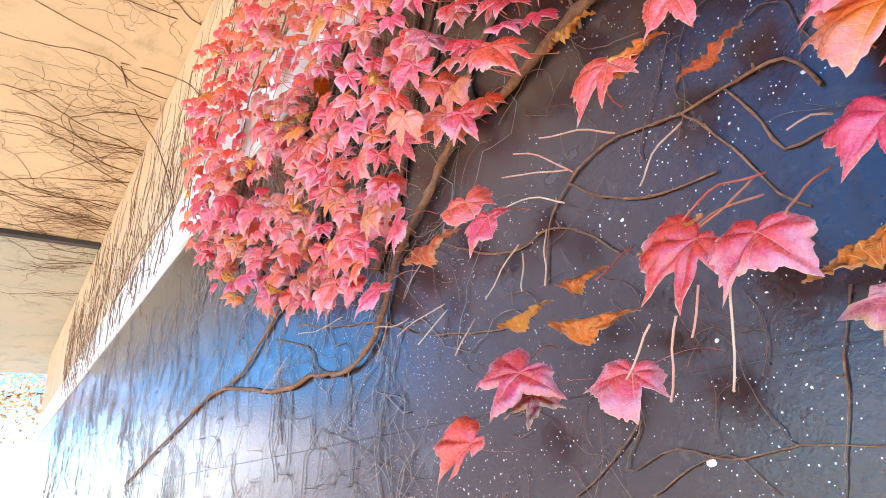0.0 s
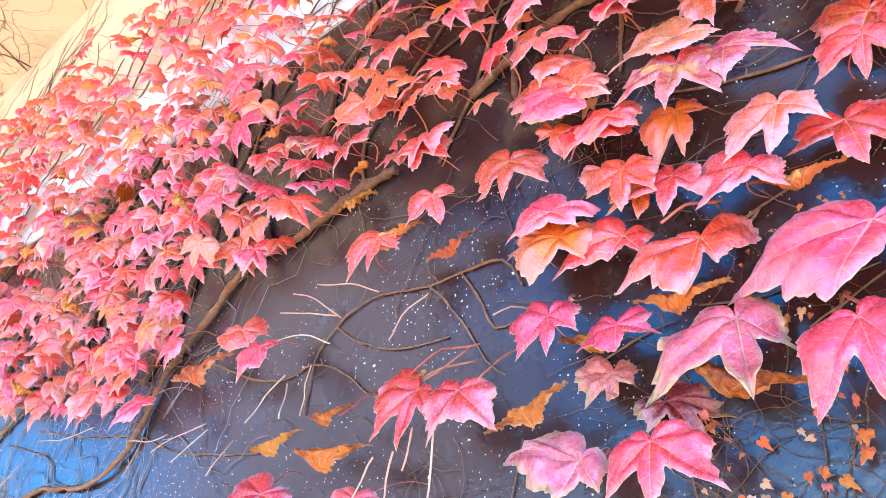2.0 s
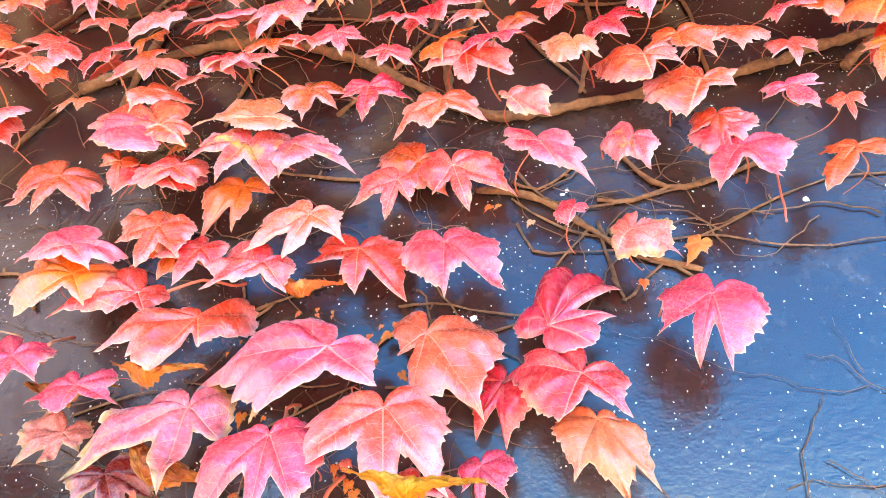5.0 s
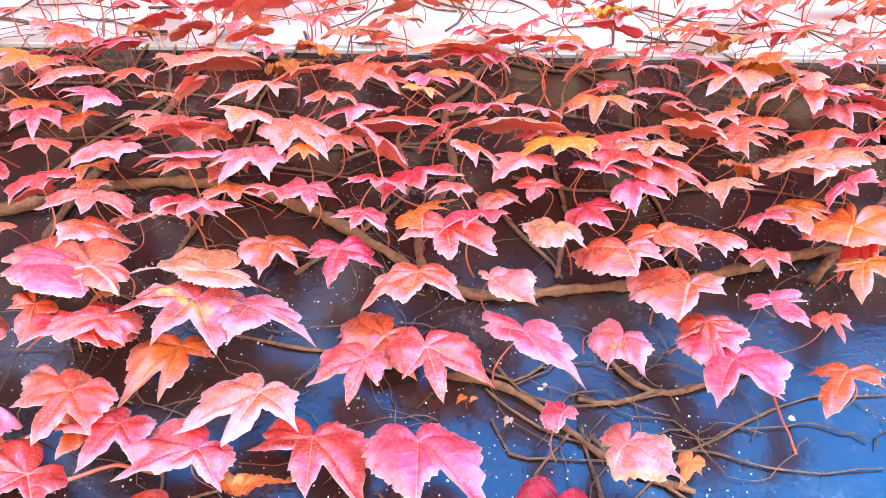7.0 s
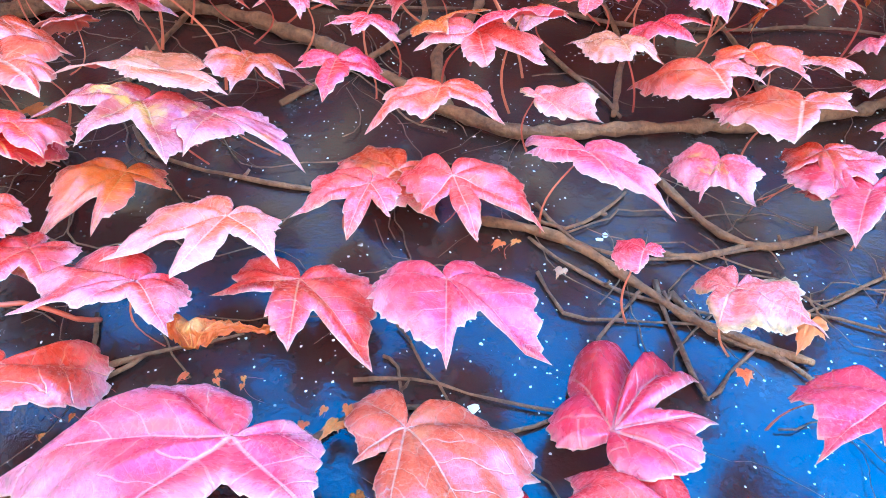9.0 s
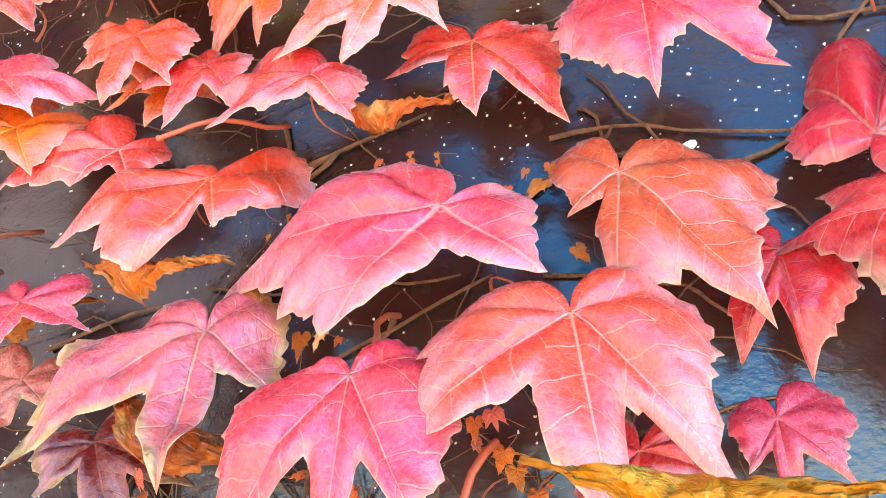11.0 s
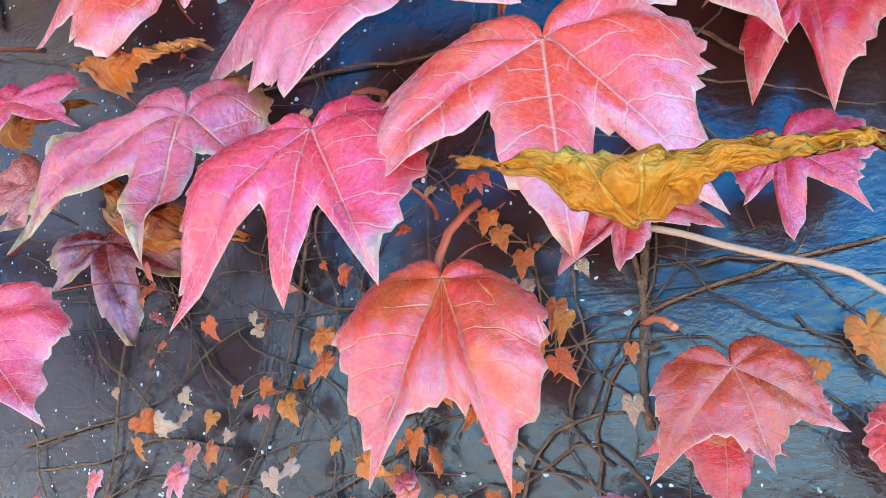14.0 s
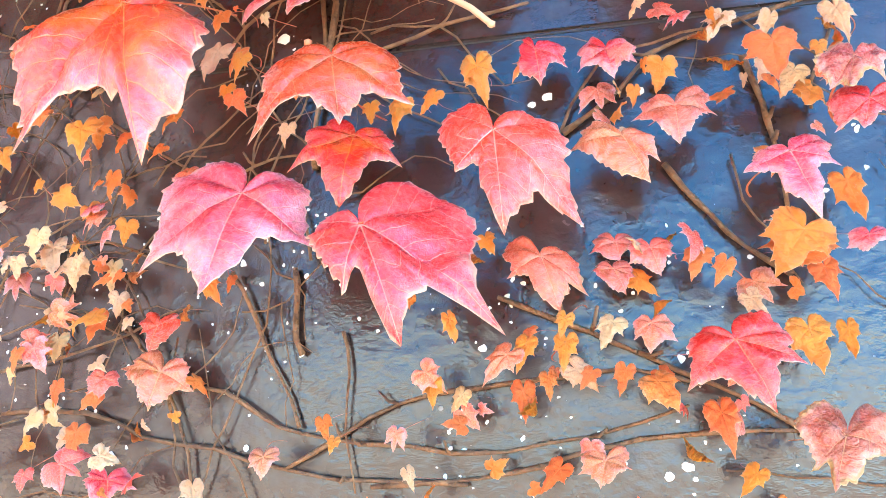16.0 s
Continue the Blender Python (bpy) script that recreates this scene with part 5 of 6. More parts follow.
leaf("rust", 0.235, 0.589, 1.556, 38, 16, 0.012, 0.013)
leaf("rust", 0.242, 0.599, 1.577, -17, 25, 0.007, 0.006)
leaf("rust", 0.471, 0.595, 1.536, 11, 20, 0.020, 0.016)
leaf("rust", 0.297, 0.593, 1.492, -11, 21, 0.007, 0.006)
leaf("salmon", 0.323, 0.593, 1.496, -10, 12, 0.009, 0.008)
leaf("rust", 0.238, 0.601, 1.560, -6, 19, 0.007, 0.007)
leaf("tan", 0.454, 0.600, 1.548, 38, 12, 0.011, 0.010)
leaf("rust", 0.135, 0.591, 1.525, -1, 11, 0.010, 0.010)
leaf("tan", 0.160, 0.601, 1.489, -18, 12, 0.010, 0.009)
leaf("tan", 0.146, 0.602, 1.664, -25, 28, 0.009, 0.007)
leaf("rust", 0.114, 0.590, 1.661, -4, 23, 0.007, 0.007)
leaf("tan", 0.113, 0.596, 1.672, 1, 20, 0.006, 0.007)
leaf("tan", 0.329, 0.590, 1.482, 28, 29, 0.007, 0.008)
leaf("rust", 0.489, 0.598, 1.590, 19, 10, 0.016, 0.016)
leaf("rust", 0.122, 0.603, 1.732, -3, 17, 0.011, 0.012)
leaf("rust", 0.211, 0.592, 1.706, 14, 27, 0.015, 0.012)
leaf("salmon", 0.200, 0.592, 1.734, 17, 23, 0.012, 0.011)
leaf("tan", 0.247, 0.591, 1.687, 23, 7, 0.007, 0.007)
leaf("rust", 0.238, 0.589, 1.664, -14, 6, 0.012, 0.013)
leaf("rust", 0.223, 0.602, 1.657, 12, 14, 0.012, 0.010)
leaf("rust", 0.176, 0.603, 1.636, 36, 24, 0.011, 0.011)
leaf("rust", 0.116, 0.597, 1.651, -40, 18, 0.014, 0.016)
leaf("rust", 0.123, 0.597, 1.612, -27, 7, 0.008, 0.007)
leaf("rust", 0.093, 0.599, 1.631, 39, 23, 0.015, 0.015)
leaf("rust", 0.078, 0.601, 1.642, -9, 12, 0.011, 0.010)
leaf("rust", 0.066, 0.593, 1.638, 2, 14, 0.010, 0.009)
leaf("rust", 0.043, 0.602, 1.625, -21, 8, 0.013, 0.011)
leaf("salmon", 0.033, 0.600, 1.608, -10, 14, 0.013, 0.012)
leaf("tan", 0.041, 0.605, 1.605, 12, 27, 0.008, 0.007)
leaf("salmon", 0.033, 0.591, 1.597, -19, 17, 0.016, 0.016)
leaf("rust", 0.059, 0.595, 1.593, 26, 19, 0.007, 0.007)
leaf("salmon", -0.037, 0.602, 1.592, -6, 11, 0.015, 0.015)
leaf("tan", 0.091, 0.590, 1.597, 29, 6, 0.013, 0.011)
leaf("salmon", -0.068, 0.591, 1.581, -40, 24, 0.010, 0.010)
leaf("salmon", -0.004, 0.597, 1.568, -10, 16, 0.012, 0.011)
leaf("salmon", 0.109, 0.590, 1.574, -39, 9, 0.015, 0.016)
leaf("tan", 0.131, 0.594, 1.583, 7, 15, 0.017, 0.015)
leaf("rust", 0.348, 0.601, 1.653, 26, 22, 0.013, 0.012)
leaf("rust", 0.264, 0.597, 1.651, 6, 14, 0.008, 0.008)
leaf("tan", 0.070, 0.598, 1.677, 26, 19, 0.007, 0.008)
leaf("tan", 0.086, 0.604, 1.691, -2, 6, 0.006, 0.006)
leaf("rust", 0.017, 0.590, 1.664, -36, 14, 0.006, 0.006)
leaf("rust", 0.000, 0.600, 1.656, 1, 19, 0.005, 0.004)
leaf("tan", -0.028, 0.602, 1.640, 35, 20, 0.007, 0.006)
leaf("tan", 0.010, 0.602, 1.621, -34, 5, 0.007, 0.006)
leaf("rust", 0.110, 0.602, 1.702, 38, 6, 0.006, 0.005)
leaf("tan", 0.174, 0.597, 1.733, -34, 22, 0.007, 0.007)
leaf("tan", 0.037, 0.590, 1.572, 26, 11, 0.007, 0.007)
leaf("rust", 0.154, 0.595, 1.577, -30, 9, 0.007, 0.006)
leaf("rust", 0.089, 0.593, 1.575, -19, 28, 0.009, 0.007)
leaf("tan", 0.057, 0.598, 1.566, 40, 27, 0.007, 0.007)
leaf("tan", 0.117, 0.593, 1.571, -6, 21, 0.010, 0.008)
leaf("salmon", 0.169, 0.597, 1.570, -5, 11, 0.008, 0.008)
leaf("salmon", 0.189, 0.603, 1.721, 23, 24, 0.008, 0.008)
leaf("rust", 0.155, 0.602, 1.612, -16, 29, 0.006, 0.006)
leaf("rust", 0.226, 0.597, 1.699, 4, 9, 0.004, 0.003)
leaf("rust", 0.085, 0.601, 1.784, -7, 6, 0.015, 0.015)
leaf("tan", 0.103, 0.591, 1.784, -18, 21, 0.011, 0.012)
leaf("rust", 0.108, 0.604, 1.783, -26, 14, 0.007, 0.006)
leaf("rust", 0.190, 0.595, 1.730, 3, 22, 0.012, 0.012)
leaf("rust", 0.205, 0.591, 1.714, -18, 13, 0.014, 0.011)
leaf("rust", 0.234, 0.593, 1.670, -9, 23, 0.013, 0.014)
leaf("rust", 0.238, 0.605, 1.879, 1, 6, 0.010, 0.009)
leaf("rust", 0.223, 0.603, 1.877, -21, 17, 0.007, 0.007)
leaf("rust", 0.151, 0.602, 1.901, 3, 26, 0.007, 0.006)
leaf("rust", 0.170, 0.597, 1.894, 18, 8, 0.005, 0.005)
leaf("rust", 0.051, 0.597, 1.817, -14, 11, 0.015, 0.016)
leaf("rust", 0.073, 0.595, 1.864, -4, 9, 0.005, 0.005)
leaf("rust", 0.011, 0.593, 1.841, -30, 6, 0.005, 0.005)
leaf("rust", 0.250, 0.592, 1.818, 34, 8, 0.012, 0.011)
leaf("rust", 0.120, 0.589, 1.664, -11, 24, 0.016, 0.013)
leaf("rust", 0.063, 0.590, 1.849, 8, 29, 0.005, 0.005)
leaf("tan", 0.214, 0.604, 1.680, -5, 27, 0.021, 0.022)
leaf("rust", 0.058, 0.589, 1.876, 13, 21, 0.006, 0.005)
leaf("rust", 0.070, 0.589, 1.878, -26, 26, 0.007, 0.007)
leaf("rust", 0.078, 0.601, 1.884, 1, 18, 0.007, 0.008)
leaf("rust", 0.099, 0.599, 1.880, 30, 29, 0.006, 0.006)
leaf("rust", 0.115, 0.603, 1.879, -28, 25, 0.007, 0.007)
leaf("rust", 0.132, 0.597, 1.895, -27, 15, 0.007, 0.008)
leaf("rust", 0.155, 0.592, 1.889, 32, 15, 0.006, 0.006)
leaf("rust", 0.171, 0.594, 1.887, -3, 10, 0.005, 0.004)
leaf("rust", 0.231, 0.602, 1.866, -31, 26, 0.016, 0.018)
leaf("rust", 0.212, 0.600, 1.865, -8, 20, 0.010, 0.008)
leaf("rust", 0.341, 0.603, 2.021, -38, 16, 0.012, 0.012)
leaf("rust", 0.352, 0.591, 2.013, -39, 23, 0.010, 0.008)
leaf("tan", 0.387, 0.604, 1.997, -29, 22, 0.012, 0.012)
leaf("rust", 0.559, 0.599, 1.951, -35, 10, 0.032, 0.031)
leaf("rust", 0.495, 0.590, 1.904, -6, 11, 0.013, 0.011)
leaf("rust", 0.218, 0.592, 1.832, -6, 15, 0.019, 0.016)
leaf("rust", -0.061, 0.589, 2.147, -32, 13, 0.026, 0.030)


# ---- small withered leaves caught among the runners near the foot of the ivy ----
litter = random.Random(31)
for count, x0, x1, z0, z1 in ((80, 0.06, 0.23, 1.46, 1.615), (34, 0.40, 0.50, 1.60, 1.685), (40, 0.30, 0.48, 1.46, 1.58), (26, -0.02, 0.16, 1.60, 1.72)):
    for _ in range(count):
        s = litter.uniform(0.005, 0.014)
        leaf(litter.choice(("rust", "rust", "tan", "salmon", "crisp")), litter.uniform(x0, x1), litter.uniform(0.592, 0.609), litter.uniform(z0, z1), litter.gauss(0, 60), litter.uniform(-20, 40), s * litter.uniform(0.9, 1.5), s, True, False, litter.gauss(0, 35))


# ---- bare stalks that lost their leaves ----
def bare_stalk(material, r0, r1, line):
    """A leafless stalk that stands off the wall, given by x,y,z triples."""
    pts = [Vector(tuple(float(v) for v in triple.split(","))) for triple in line.split()]
    bm = bmesh.new()
    bent = smooth_line(pts, 0.012)
    for i, p in enumerate(bent):
        p += noise.noise_vector(Vector((p.x * 18, p.y * 18, p.z * 18 + 3))) * 0.007 * math.sin(math.pi * min(1.0, i / len(bent)))
    tube(bm, bent, r0, r1, 7)
    tip = pts[-1]
    bmesh.ops.create_icosphere(bm, subdivisions=1, radius=r1 * 1.35, matrix=Matrix.Translation(tip))
    part("bare_stalk", finish("bare_stalk", bm, [material]), owner(pts[0].x, pts[0].z), "pale leafless stalk" if material == STRAW else "red stalk")


bare_stalk(STRAW, 0.0013, 0.0010, "-0.460,0.608,2.001 -0.505,0.589,2.022 -0.562,0.570,2.035")
bare_stalk(STRAW, 0.0013, 0.0010, "-0.542,0.608,1.981 -0.584,0.589,2.021 -0.618,0.570,2.036")
bare_stalk(STRAW, 0.0013, 0.0010, "-0.550,0.608,1.988 -0.600,0.589,1.999 -0.648,0.570,2.009")
bare_stalk(STRAW, 0.0013, 0.0010, "-0.361,0.608,1.965 -0.380,0.589,1.937 -0.404,0.570,1.893")
bare_stalk(STRAW, 0.0013, 0.0010, "-0.565,0.608,1.943 -0.616,0.589,1.964 -0.673,0.570,1.963")
bare_stalk(STRAW, 0.0013, 0.0010, "-0.669,0.608,1.916 -0.690,0.589,1.882 -0.712,0.570,1.836")
bare_stalk(STRAW, 0.0013, 0.0010, "-0.606,0.608,1.917 -0.594,0.589,1.869 -0.580,0.570,1.821")
bare_stalk(STRAW, 0.0013, 0.0010, "-0.662,0.608,1.899 -0.643,0.589,1.863 -0.626,0.570,1.825")
bare_stalk(STRAW, 0.0013, 0.0010, "-0.877,0.608,1.876 -0.926,0.589,1.860 -0.973,0.570,1.837")
bare_stalk(STRAW, 0.0013, 0.0010, "-0.869,0.608,1.864 -0.881,0.589,1.840 -0.906,0.570,1.807")
bare_stalk(STRAW, 0.0013, 0.0010, "-0.791,0.608,1.830 -0.790,0.589,1.800 -0.796,0.570,1.767")
bare_stalk(STRAW, 0.0013, 0.0010, "-1.083,0.608,1.889 -1.072,0.589,1.850 -1.058,0.570,1.806")
bare_stalk(STRAW, 0.0013, 0.0010, "-1.634,0.608,1.925 -1.659,0.589,1.882 -1.706,0.570,1.843")
bare_stalk(STRAW, 0.0013, 0.0010, "-0.202,0.608,1.890 -0.214,0.589,1.889 -0.229,0.570,1.874")
bare_stalk(STRAW, 0.0013, 0.0010, "-1.293,0.608,1.952 -1.375,0.589,1.941 -1.466,0.570,1.945")
bare_stalk(STRAW, 0.0013, 0.0010, "-0.997,0.608,1.880 -1.028,0.589,1.867 -1.060,0.570,1.870")
bare_stalk(STRAW, 0.0013, 0.0011, "-0.333,0.500,1.712 -0.345,0.500,1.680 -0.354,0.500,1.638")
bare_stalk(STRAW, 0.0013, 0.0011, "-0.304,0.500,1.734 -0.314,0.500,1.710 -0.321,0.500,1.690")
bare_stalk(STRAW, 0.0013, 0.0011, "-0.274,0.500,1.723 -0.281,0.500,1.681 -0.289,0.500,1.637")
bare_stalk(STRAW, 0.0013, 0.0011, "-0.364,0.500,1.711 -0.385,0.500,1.688 -0.402,0.500,1.666")
bare_stalk(STALK, 0.0014, 0.0012, "-0.272,0.600,1.858 -0.300,0.560,1.843 -0.322,0.520,1.808")
bare_stalk(STALK, 0.0014, 0.0012, "-0.287,0.600,1.858 -0.299,0.560,1.820 -0.316,0.520,1.790")
bare_stalk(STALK, 0.0014, 0.0012, "-0.280,0.600,1.836 -0.305,0.560,1.820 -0.322,0.520,1.789")
bare_stalk(STALK, 0.0014, 0.0012, "-0.211,0.600,1.836 -0.222,0.560,1.812 -0.222,0.520,1.776")
bare_stalk(STALK, 0.0014, 0.0012, "-0.449,0.600,1.839 -0.445,0.560,1.811 -0.443,0.520,1.782")
bare_stalk(STRAW, 0.0016, 0.0013, "0.260,0.600,1.706 0.289,0.590,1.697 0.317,0.580,1.683 0.339,0.570,1.669 0.364,0.560,1.646")
bare_stalk(STALK, 0.0012, 0.0010, "0.634,0.550,2.005 0.625,0.535,1.955 0.616,0.520,1.918")
bare_stalk(STALK, 0.0019, 0.0017, "0.061,0.605,1.940 0.056,0.585,1.930 0.030,0.565,1.924 0.008,0.545,1.902")
bare_stalk(STALK, 0.0019, 0.0017, "-0.132,0.605,1.884 -0.121,0.575,1.868 -0.108,0.545,1.847")
bare_stalk(STALK, 0.0019, 0.0017, "0.145,0.605,1.794 0.143,0.575,1.780 0.153,0.545,1.759")
bare_stalk(STALK, 0.0019, 0.0017, "-0.160,0.605,1.855 -0.135,0.575,1.846 -0.105,0.545,1.833")
bare_stalk(STALK, 0.0021, 0.0020, "0.203,0.585,1.719 0.196,0.577,1.699 0.191,0.568,1.681")
bare_stalk(STALK, 0.0017, 0.0015, "0.269,0.605,1.662 0.275,0.587,1.661 0.282,0.570,1.655")



fill = random.Random(4)
KINDS = ("pink",) * 10 + ("red",) * 9 + ("salmon",) * 4 + ("flame",) * 4 + ("orange",) * 2 + ("crisp",) * 2 + ("yellow", "burnt", "red")
tries = 0
while tries < 22000:
    tries += 1
    x = fill.uniform(-2.75, 1.6)
    z = fill.uniform(1.9, 3.5)
    if z < lower_edge(x) + fill.uniform(0, 0.06) or (z > 2.75 and fill.random() < 0.62 + 0.4 * (z - 2.75)):
        continue
    gap = 0.040 if x < -0.9 else 0.046 if x < -0.4 else 0.044
    if noise.noise(Vector((x * 3.4, 0, z * 3.4))) > 0.30 and -2.0 < x < -1.1:
        continue
    if any((x - px) ** 2 + (z - pz) ** 2 < max(gap, size) ** 2 for px, pz, size in PLACED):
        continue
    near = x > -1.3 and z < 2.8
    width = fill.uniform(0.050, 0.095) if x < -0.9 else fill.uniform(0.055, 0.110)
    swing = fill.gauss(34, 22) if x < -0.5 else fill.gauss(-14 * x, 18)
    leaf(fill.choice(KINDS), x, fill.uniform(0.50, 0.575), z, fill.gauss(-6, 36), fill.uniform(-2, 30) if x < -0.7 else fill.uniform(22, 46), width, width * fill.uniform(0.55, 0.8), near, x > -1.9, swing)


# ---- bare climbing twigs over the far wall, the render and the soffit ----
twig_rnd = random.Random(12)


def creeper(bm, start, heading, steps, step, wander, r, place):
    """A thin runner that wanders over a flat face; place turns its two coordinates into the world."""
    u, v = start
    pts = []
    for _ in range(steps):
        pts.append(place(u, v))
        heading += twig_rnd.gauss(0, wander)
        u += math.cos(heading) * step
        v += math.sin(heading) * step
    tube(bm, pts, r, r * 0.5, 4)
    return u, v, heading


def on_wall(u, v):
    return Vector((u, FACE - 0.004 - (0.012 if v > 2.738 and v < 3.06 else 0.0), v))


def on_soffit(u, v):
    return Vector((u, v, 4.146))


bm = bmesh.new()
for i in range(560):
    x = -1.0 - 8.8 * twig_rnd.random() ** 1.3
    z = twig_rnd.uniform(1.1, 2.4)
    r = twig_rnd.uniform(0.0006, 0.0013) * (1 + 0.10 * -x)
    u, v, h = creeper(bm, (x, z), math.pi / 2 + twig_rnd.gauss(0, 0.7), twig_rnd.randint(10, 26), 0.026, 0.48, r, on_wall)
    if i % 2 == 0:
        creeper(bm, ((u + x) / 2, (v + z) / 2), twig_rnd.uniform(0.3, 2.8), 9, 0.03, 0.4, r * 0.7, on_wall)
tagged(new("bare_twigs", finish("bare_twigs", bm, [PALE_TWIG])), "fine leafless creeper twigs on the painted wall", "twigs", kind="stuff")
bm = bmesh.new()
for i in range(120):
    x, z = twig_rnd.uniform(-0.95, 0.75), twig_rnd.uniform(1.35, 2.05)
    if i % 2 == 0:
        x, z = twig_rnd.uniform(-0.05, 0.28), twig_rnd.uniform(1.42, 1.72)
    r = twig_rnd.uniform(0.0004, 0.0009)
    u, v, h = creeper(bm, (x, z), twig_rnd.choice((0.1, 1.3, 1.6, 2.0, 3.0)) + twig_rnd.gauss(0, 0.4), twig_rnd.randint(8, 22), 0.012, 0.30, r, on_wall)
    creeper(bm, ((u + x) / 2, (v + z) / 2), h + twig_rnd.choice((-1, 1)), 7, 0.010, 0.35, r * 0.7, on_wall)
tagged(new("bare_twigs", finish("bare_twigs", bm, [TWIG])), "hair-thin brown creeper runners on the painted wall", "twigs", kind="stuff")
bm = bmesh.new()
for i in range(170):
    x, z = twig_rnd.uniform(-1.3, 1.3), twig_rnd.uniform(1.95, 2.72)
    r = twig_rnd.uniform(0.0005, 0.0013)
    u, v, h = creeper(bm, (x, z), twig_rnd.choice((0.2, 1.2, 1.9, 2.9)) + twig_rnd.gauss(0, 0.4), twig_rnd.randint(10, 24), 0.014, 0.32, r, on_wall)
    creeper(bm, ((u + x) / 2, (v + z) / 2), h + twig_rnd.choice((-1, 1)), 8, 0.012, 0.35, r * 0.7, on_wall)
tagged(new("bare_twigs", finish("bare_twigs", bm, [TWIG])), "thin brown creeper runners between the crimson leaves", "twigs", kind="stuff")
bm = bmesh.new()
for i in range(300):
    x, z = -1.9 - 7.6 * twig_rnd.random() ** 0.8, twig_rnd.uniform(2.75, 3.7)
    u, v, h = creeper(bm, (x, z), math.pi / 2 + twig_rnd.gauss(0, 0.9), twig_rnd.randint(6, 20), 0.045, 0.42, twig_rnd.uniform(0.0011, 0.0028), on_wall)
    creeper(bm, ((u + x) / 2, (v + z) / 2), twig_rnd.uniform(0.2, 2.9), 9, 0.04, 0.4, 0.0011, on_wall)
for i in range(60):
    x, z = twig_rnd.uniform(-0.8, 1.5), twig_rnd.uniform(2.7, 3.0)
    creeper(bm, (x, z), twig_rnd.choice((0.0, math.pi)) + twig_rnd.gauss(0, 0.5), twig_rnd.randint(6, 14), 0.04, 0.4, twig_rnd.uniform(0.0012, 0.003), on_wall)
tagged(new("bare_twigs", finish("bare_twigs", bm, [TWIG])), "leafless brown creeper over the beige render", "twigs", kind="stuff")
bm = bmesh.new()
for i in range(26):
    # fans that spread from the wall's edge, thickest near it
    x, y = -2.6 - 6.6 * twig_rnd.random() ** 1.1, FACE
    lead = -math.pi / 2 + twig_rnd.gauss(0, 0.45)
    for k in range(twig_rnd.randint(10, 26)):
        far = abs(twig_rnd.gauss(0, 0.42))
        px, py = x + math.cos(lead) * far + twig_rnd.gauss(0, 0.10), y + math.sin(lead) * far
        creeper(bm, (px, min(py, FACE - 0.01)), lead + twig_rnd.gauss(0, 1.1), twig_rnd.randint(9, 26), 0.032, 0.45, twig_rnd.uniform(0.0007, 0.0017), on_soffit)
    creeper(bm, (x, y), lead, 26, 0.06, 0.3, 0.0035, on_soffit)
tagged(new("bare_twigs", finish("bare_twigs", bm, [TWIG])), "dead brown creeper twigs spreading over the soffit", "twigs", kind="stuff")


def hanging_stem(r, line):
    pts = [Vector(tuple(float(v) for v in triple.split(","))) for triple in line.split()]
    bm = bmesh.new()
    tube(bm, smooth_line(pts, 0.06), r, r * 0.6, 6, 0.15, twig_rnd)
    tagged(new("bare_stem", finish("bare_stem", bm, [TWIG])), "dark leafless creeper stem on the beige render", "stem")


hanging_stem(0.004, "-3.893,0.297,4.140 -4.424,0.480,4.140 -4.315,0.606,3.897 -3.561,0.606,3.230 -3.521,0.606,3.080 -4.360,0.606,3.144 -5.240,0.606,3.210")
hanging_stem(0.004, "-3.856,0.292,4.140 -3.841,0.471,4.140 -3.436,0.606,3.853 -2.878,0.606,3.413 -2.362,0.606,3.149")
hanging_stem(0.003, "-3.495,-0.192,4.140 -3.600,0.036,4.140 -3.666,0.219,4.140 -3.771,0.360,4.140")
hanging_stem(0.003, "-3.249,0.228,4.140 -3.275,0.452,4.140 -3.238,0.658,4.140 -2.333,0.606,3.559")
hanging_stem(0.004, "-1.459,0.606,3.420 -1.532,0.606,3.288 -1.593,0.606,3.127")

# ---- chips of white paint on the wall ----
chip_rnd = random.Random(3)


def chip(x, z, size):
    bm = bmesh.new()
    ring = [bm.verts.new((math.cos(a) * size * chip_rnd.uniform(0.35, 0.55), 0, math.sin(a) * size * chip_rnd.uniform(0.25, 0.5))) for a in (i * math.tau / 9 for i in range(9))]
    top = bm.verts.new((0, -0.0008, 0))
    for k in range(9):
        bm.faces.new((ring[k], ring[(k + 1) % 9], top))
    bmesh.ops.recalc_face_normals(bm, faces=bm.faces)
    host = bpy.data.objects["wall_painted" if z > 1.6785 else "wall_painted_lower"]
    WORLD_OF[host.name] = Matrix.Identity(4)
    part("paint_chip", finish("paint_chip", bm, [FLECK]), host, at=Matrix.Translation((x, FACE - 0.0006, z)))


chip(-0.045, 1.566, 0.0100)
chip(-0.026, 1.565, 0.0065)
chip(-0.044, 1.555, 0.0087)
chip(0.319, 1.888, 0.0088)
chip(0.426, 2.042, 0.0072)
chip(0.307, 1.890, 0.0044)
chip(0.015, 1.896, 0.0103)
chip(0.379, 1.645, 0.0061)
chip(0.372, 1.642, 0.0044)
chip(0.351, 1.531, 0.0045)
chip(0.424, 1.483, 0.0041)
chip(0.431, 1.487, 0.0051)
chip(0.243, 1.486, 0.0035)
chip(0.171, 1.479, 0.0072)
chip(0.419, 1.644, 0.0055)
chip(0.261, 1.669, 0.0042)
chip(0.242, 1.611, 0.0035)
chip(0.242, 1.692, 0.0081)
chip(0.180, 1.597, 0.0031)
chip(0.030, 1.576, 0.0029)
chip(0.092, 1.691, 0.0030)
chip(0.686, 2.010, 0.0080)
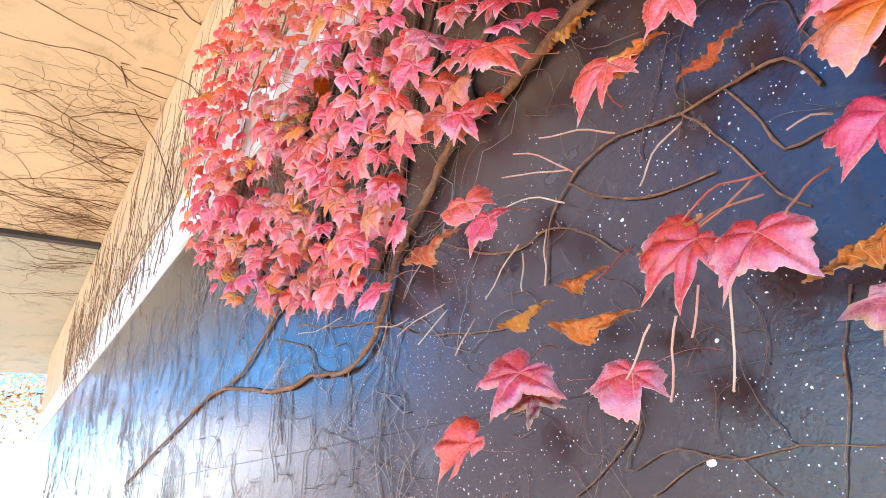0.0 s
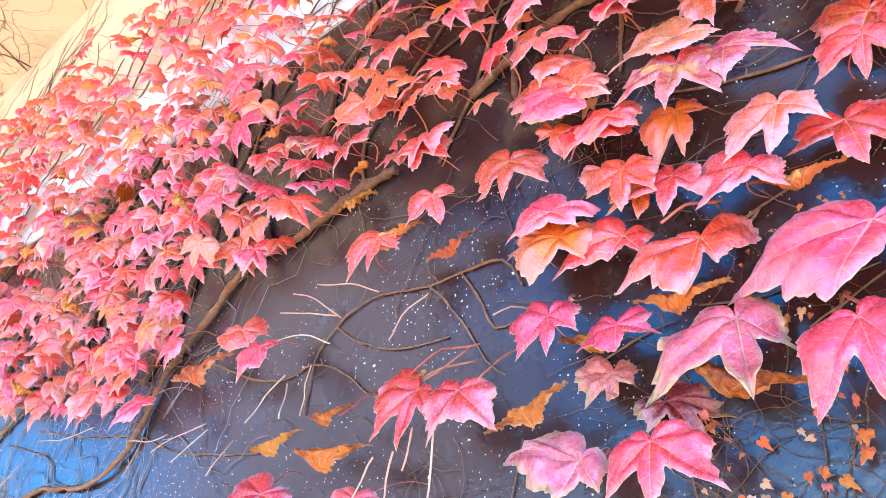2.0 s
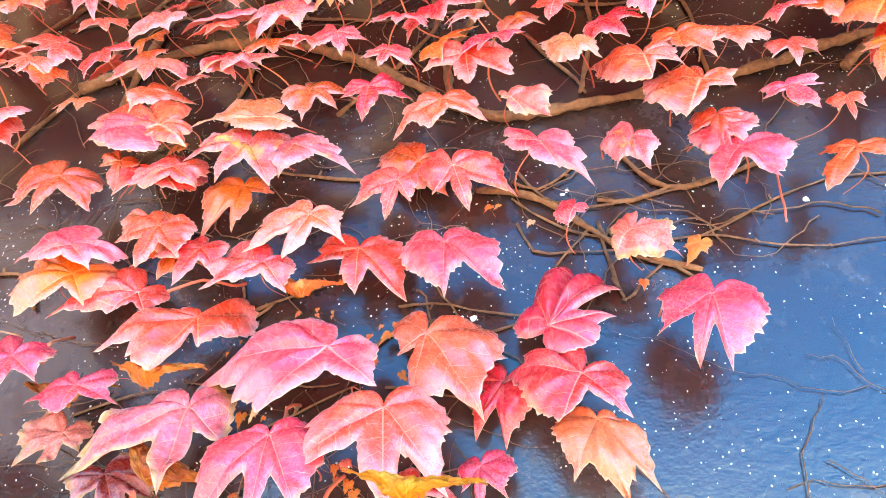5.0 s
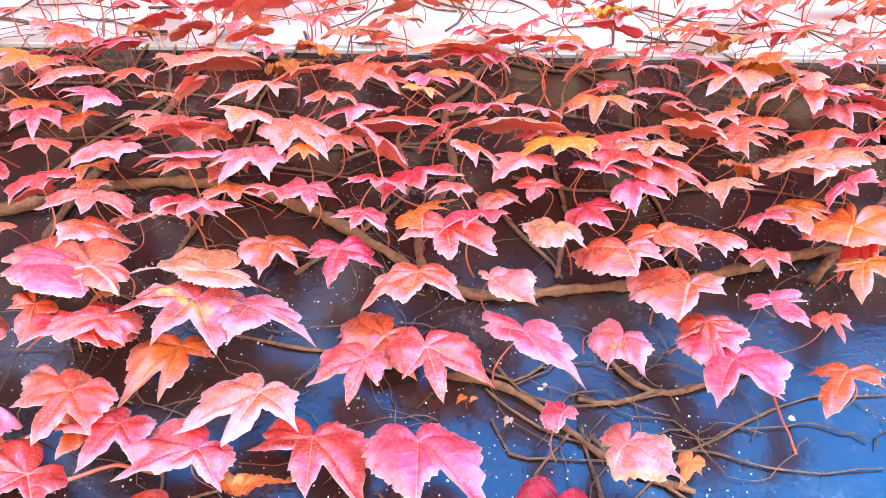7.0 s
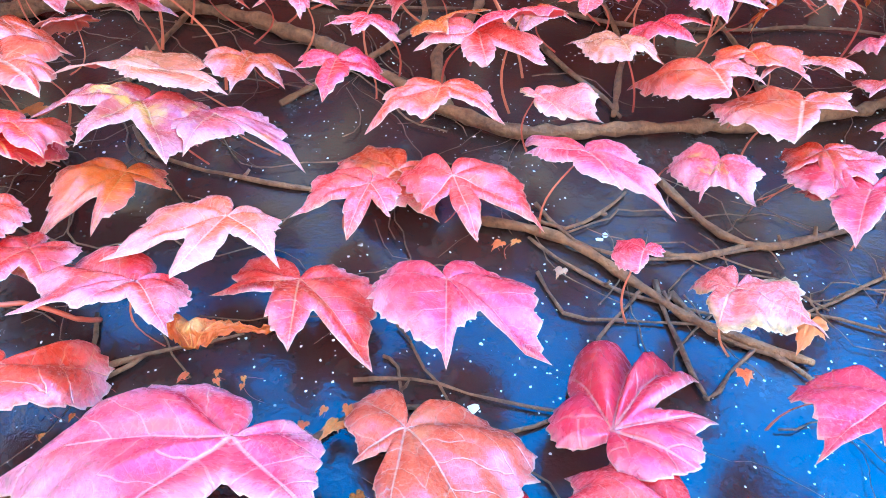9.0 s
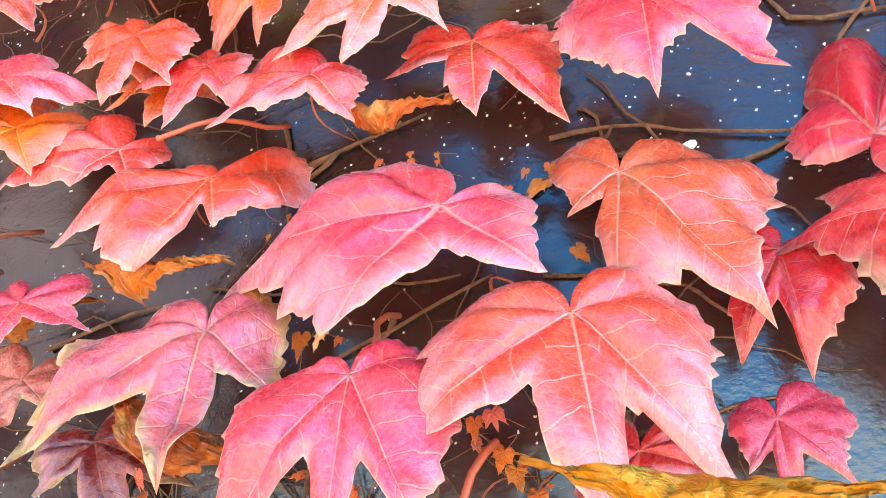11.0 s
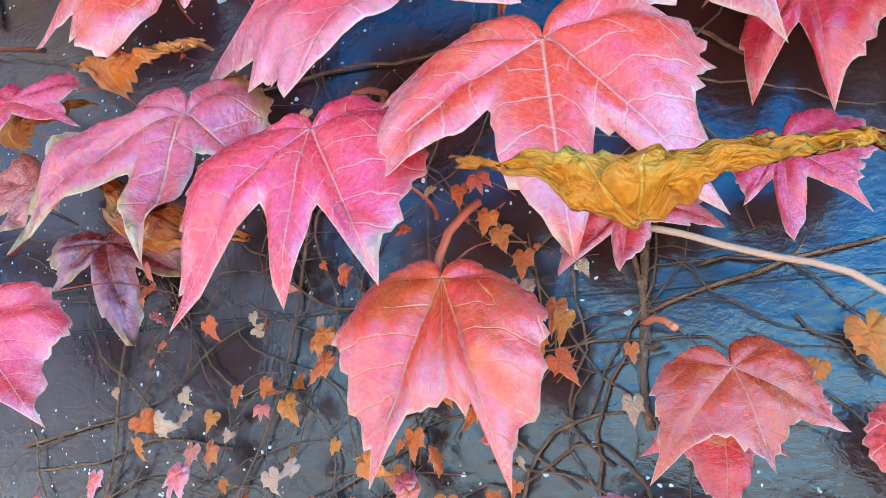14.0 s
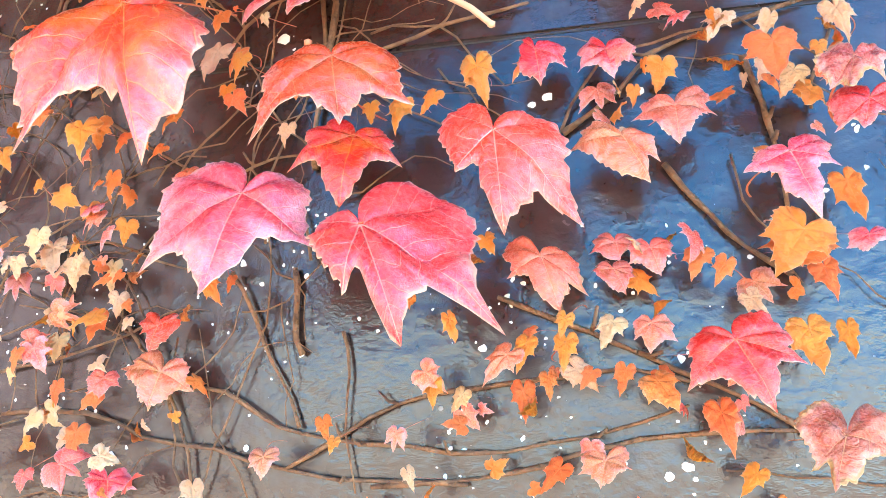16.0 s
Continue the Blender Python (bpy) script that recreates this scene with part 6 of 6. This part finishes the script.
chip(0.431, 2.047, 0.0067)
chip(-0.376, 1.708, 0.0070)
chip(-0.222, 1.954, 0.0068)
chip(-0.478, 1.886, 0.0071)
chip(-0.408, 1.585, 0.0137)

# ---- yellow tree beyond the end of the building ----
tree_rnd = random.Random(8)
tree = thing("yellow_tree", (-18.5, -0.5, 0.0), "autumn tree with golden yellow leaves beyond the building", "tree", "autumn trees")
bm = bmesh.new()
tube(bm, smooth_line([Vector((-18.5, -0.5, -0.05)), Vector((-18.4, -0.45, 1.8)), Vector((-18.45, -0.5, 3.6)), Vector((-18.5, -0.4, 7.4))], 0.3), 0.20, 0.05, 9, 0.06, tree_rnd)
part("trunk", finish("trunk", bm, [TWIG]), tree)
ends = []
for i in range(11):
    a, z = i * 2.4, 3.3 + i * 0.36
    p = Vector((-18.45, -0.5, z))
    reach = tree_rnd.uniform(1.4, 2.6)
    e = p + Vector((math.cos(a) * reach, math.sin(a) * reach, tree_rnd.uniform(0.4, 1.2)))
    m = (p + e) / 2 + Vector((0, 0, 0.25))
    bm = bmesh.new()
    line = smooth_line([p, m, e], 0.25)
    tube(bm, line, 0.06, 0.012, 6, 0.1, tree_rnd)
    part("limb", finish("limb", bm, [TWIG]), tree)
    ends.extend(line[2:])
bm = bmesh.new()
luv, ruv = bm.loops.layers.uv.new("leaf"), bm.loops.layers.uv.new("rim")
for _ in range(5200):
    c = tree_rnd.choice(ends) + Vector((tree_rnd.gauss(0, 0.34), tree_rnd.gauss(0, 0.34), tree_rnd.gauss(-0.1, 0.34)))
    turn = Euler((tree_rnd.uniform(0, 6.3), tree_rnd.uniform(0, 6.3), tree_rnd.uniform(0, 6.3))).to_matrix()
    s = tree_rnd.uniform(0.035, 0.075)
    vs = [bm.verts.new(c + turn @ Vector(v) * s) for v in ((0, 0.9, 0), (0.6, 0.3, 0.15), (0.45, -0.6, 0.1), (0, -1.0, -0.1), (-0.45, -0.6, 0.1), (-0.6, 0.3, 0.15))]
    for q in ((0, 1, 2, 3), (0, 3, 4, 5)):
        f = bm.faces.new([vs[k] for k in q])
        for lp in f.loops:
            lp[luv].uv, lp[ruv].uv = (0.3, -0.2), (0.5, 0)
part("crown", finish("crown", bm, [YELLOW], False), tree, "loose golden yellow foliage")
# two unseen copies in the yard, added only to warm the wall's reflections
copy_thing(tree, pose(-5.0, -24.0, 0.0, 0, 0, 70))
copy_thing(tree, pose(-8.0, -13.0, 0.0, 0, 0, 200))
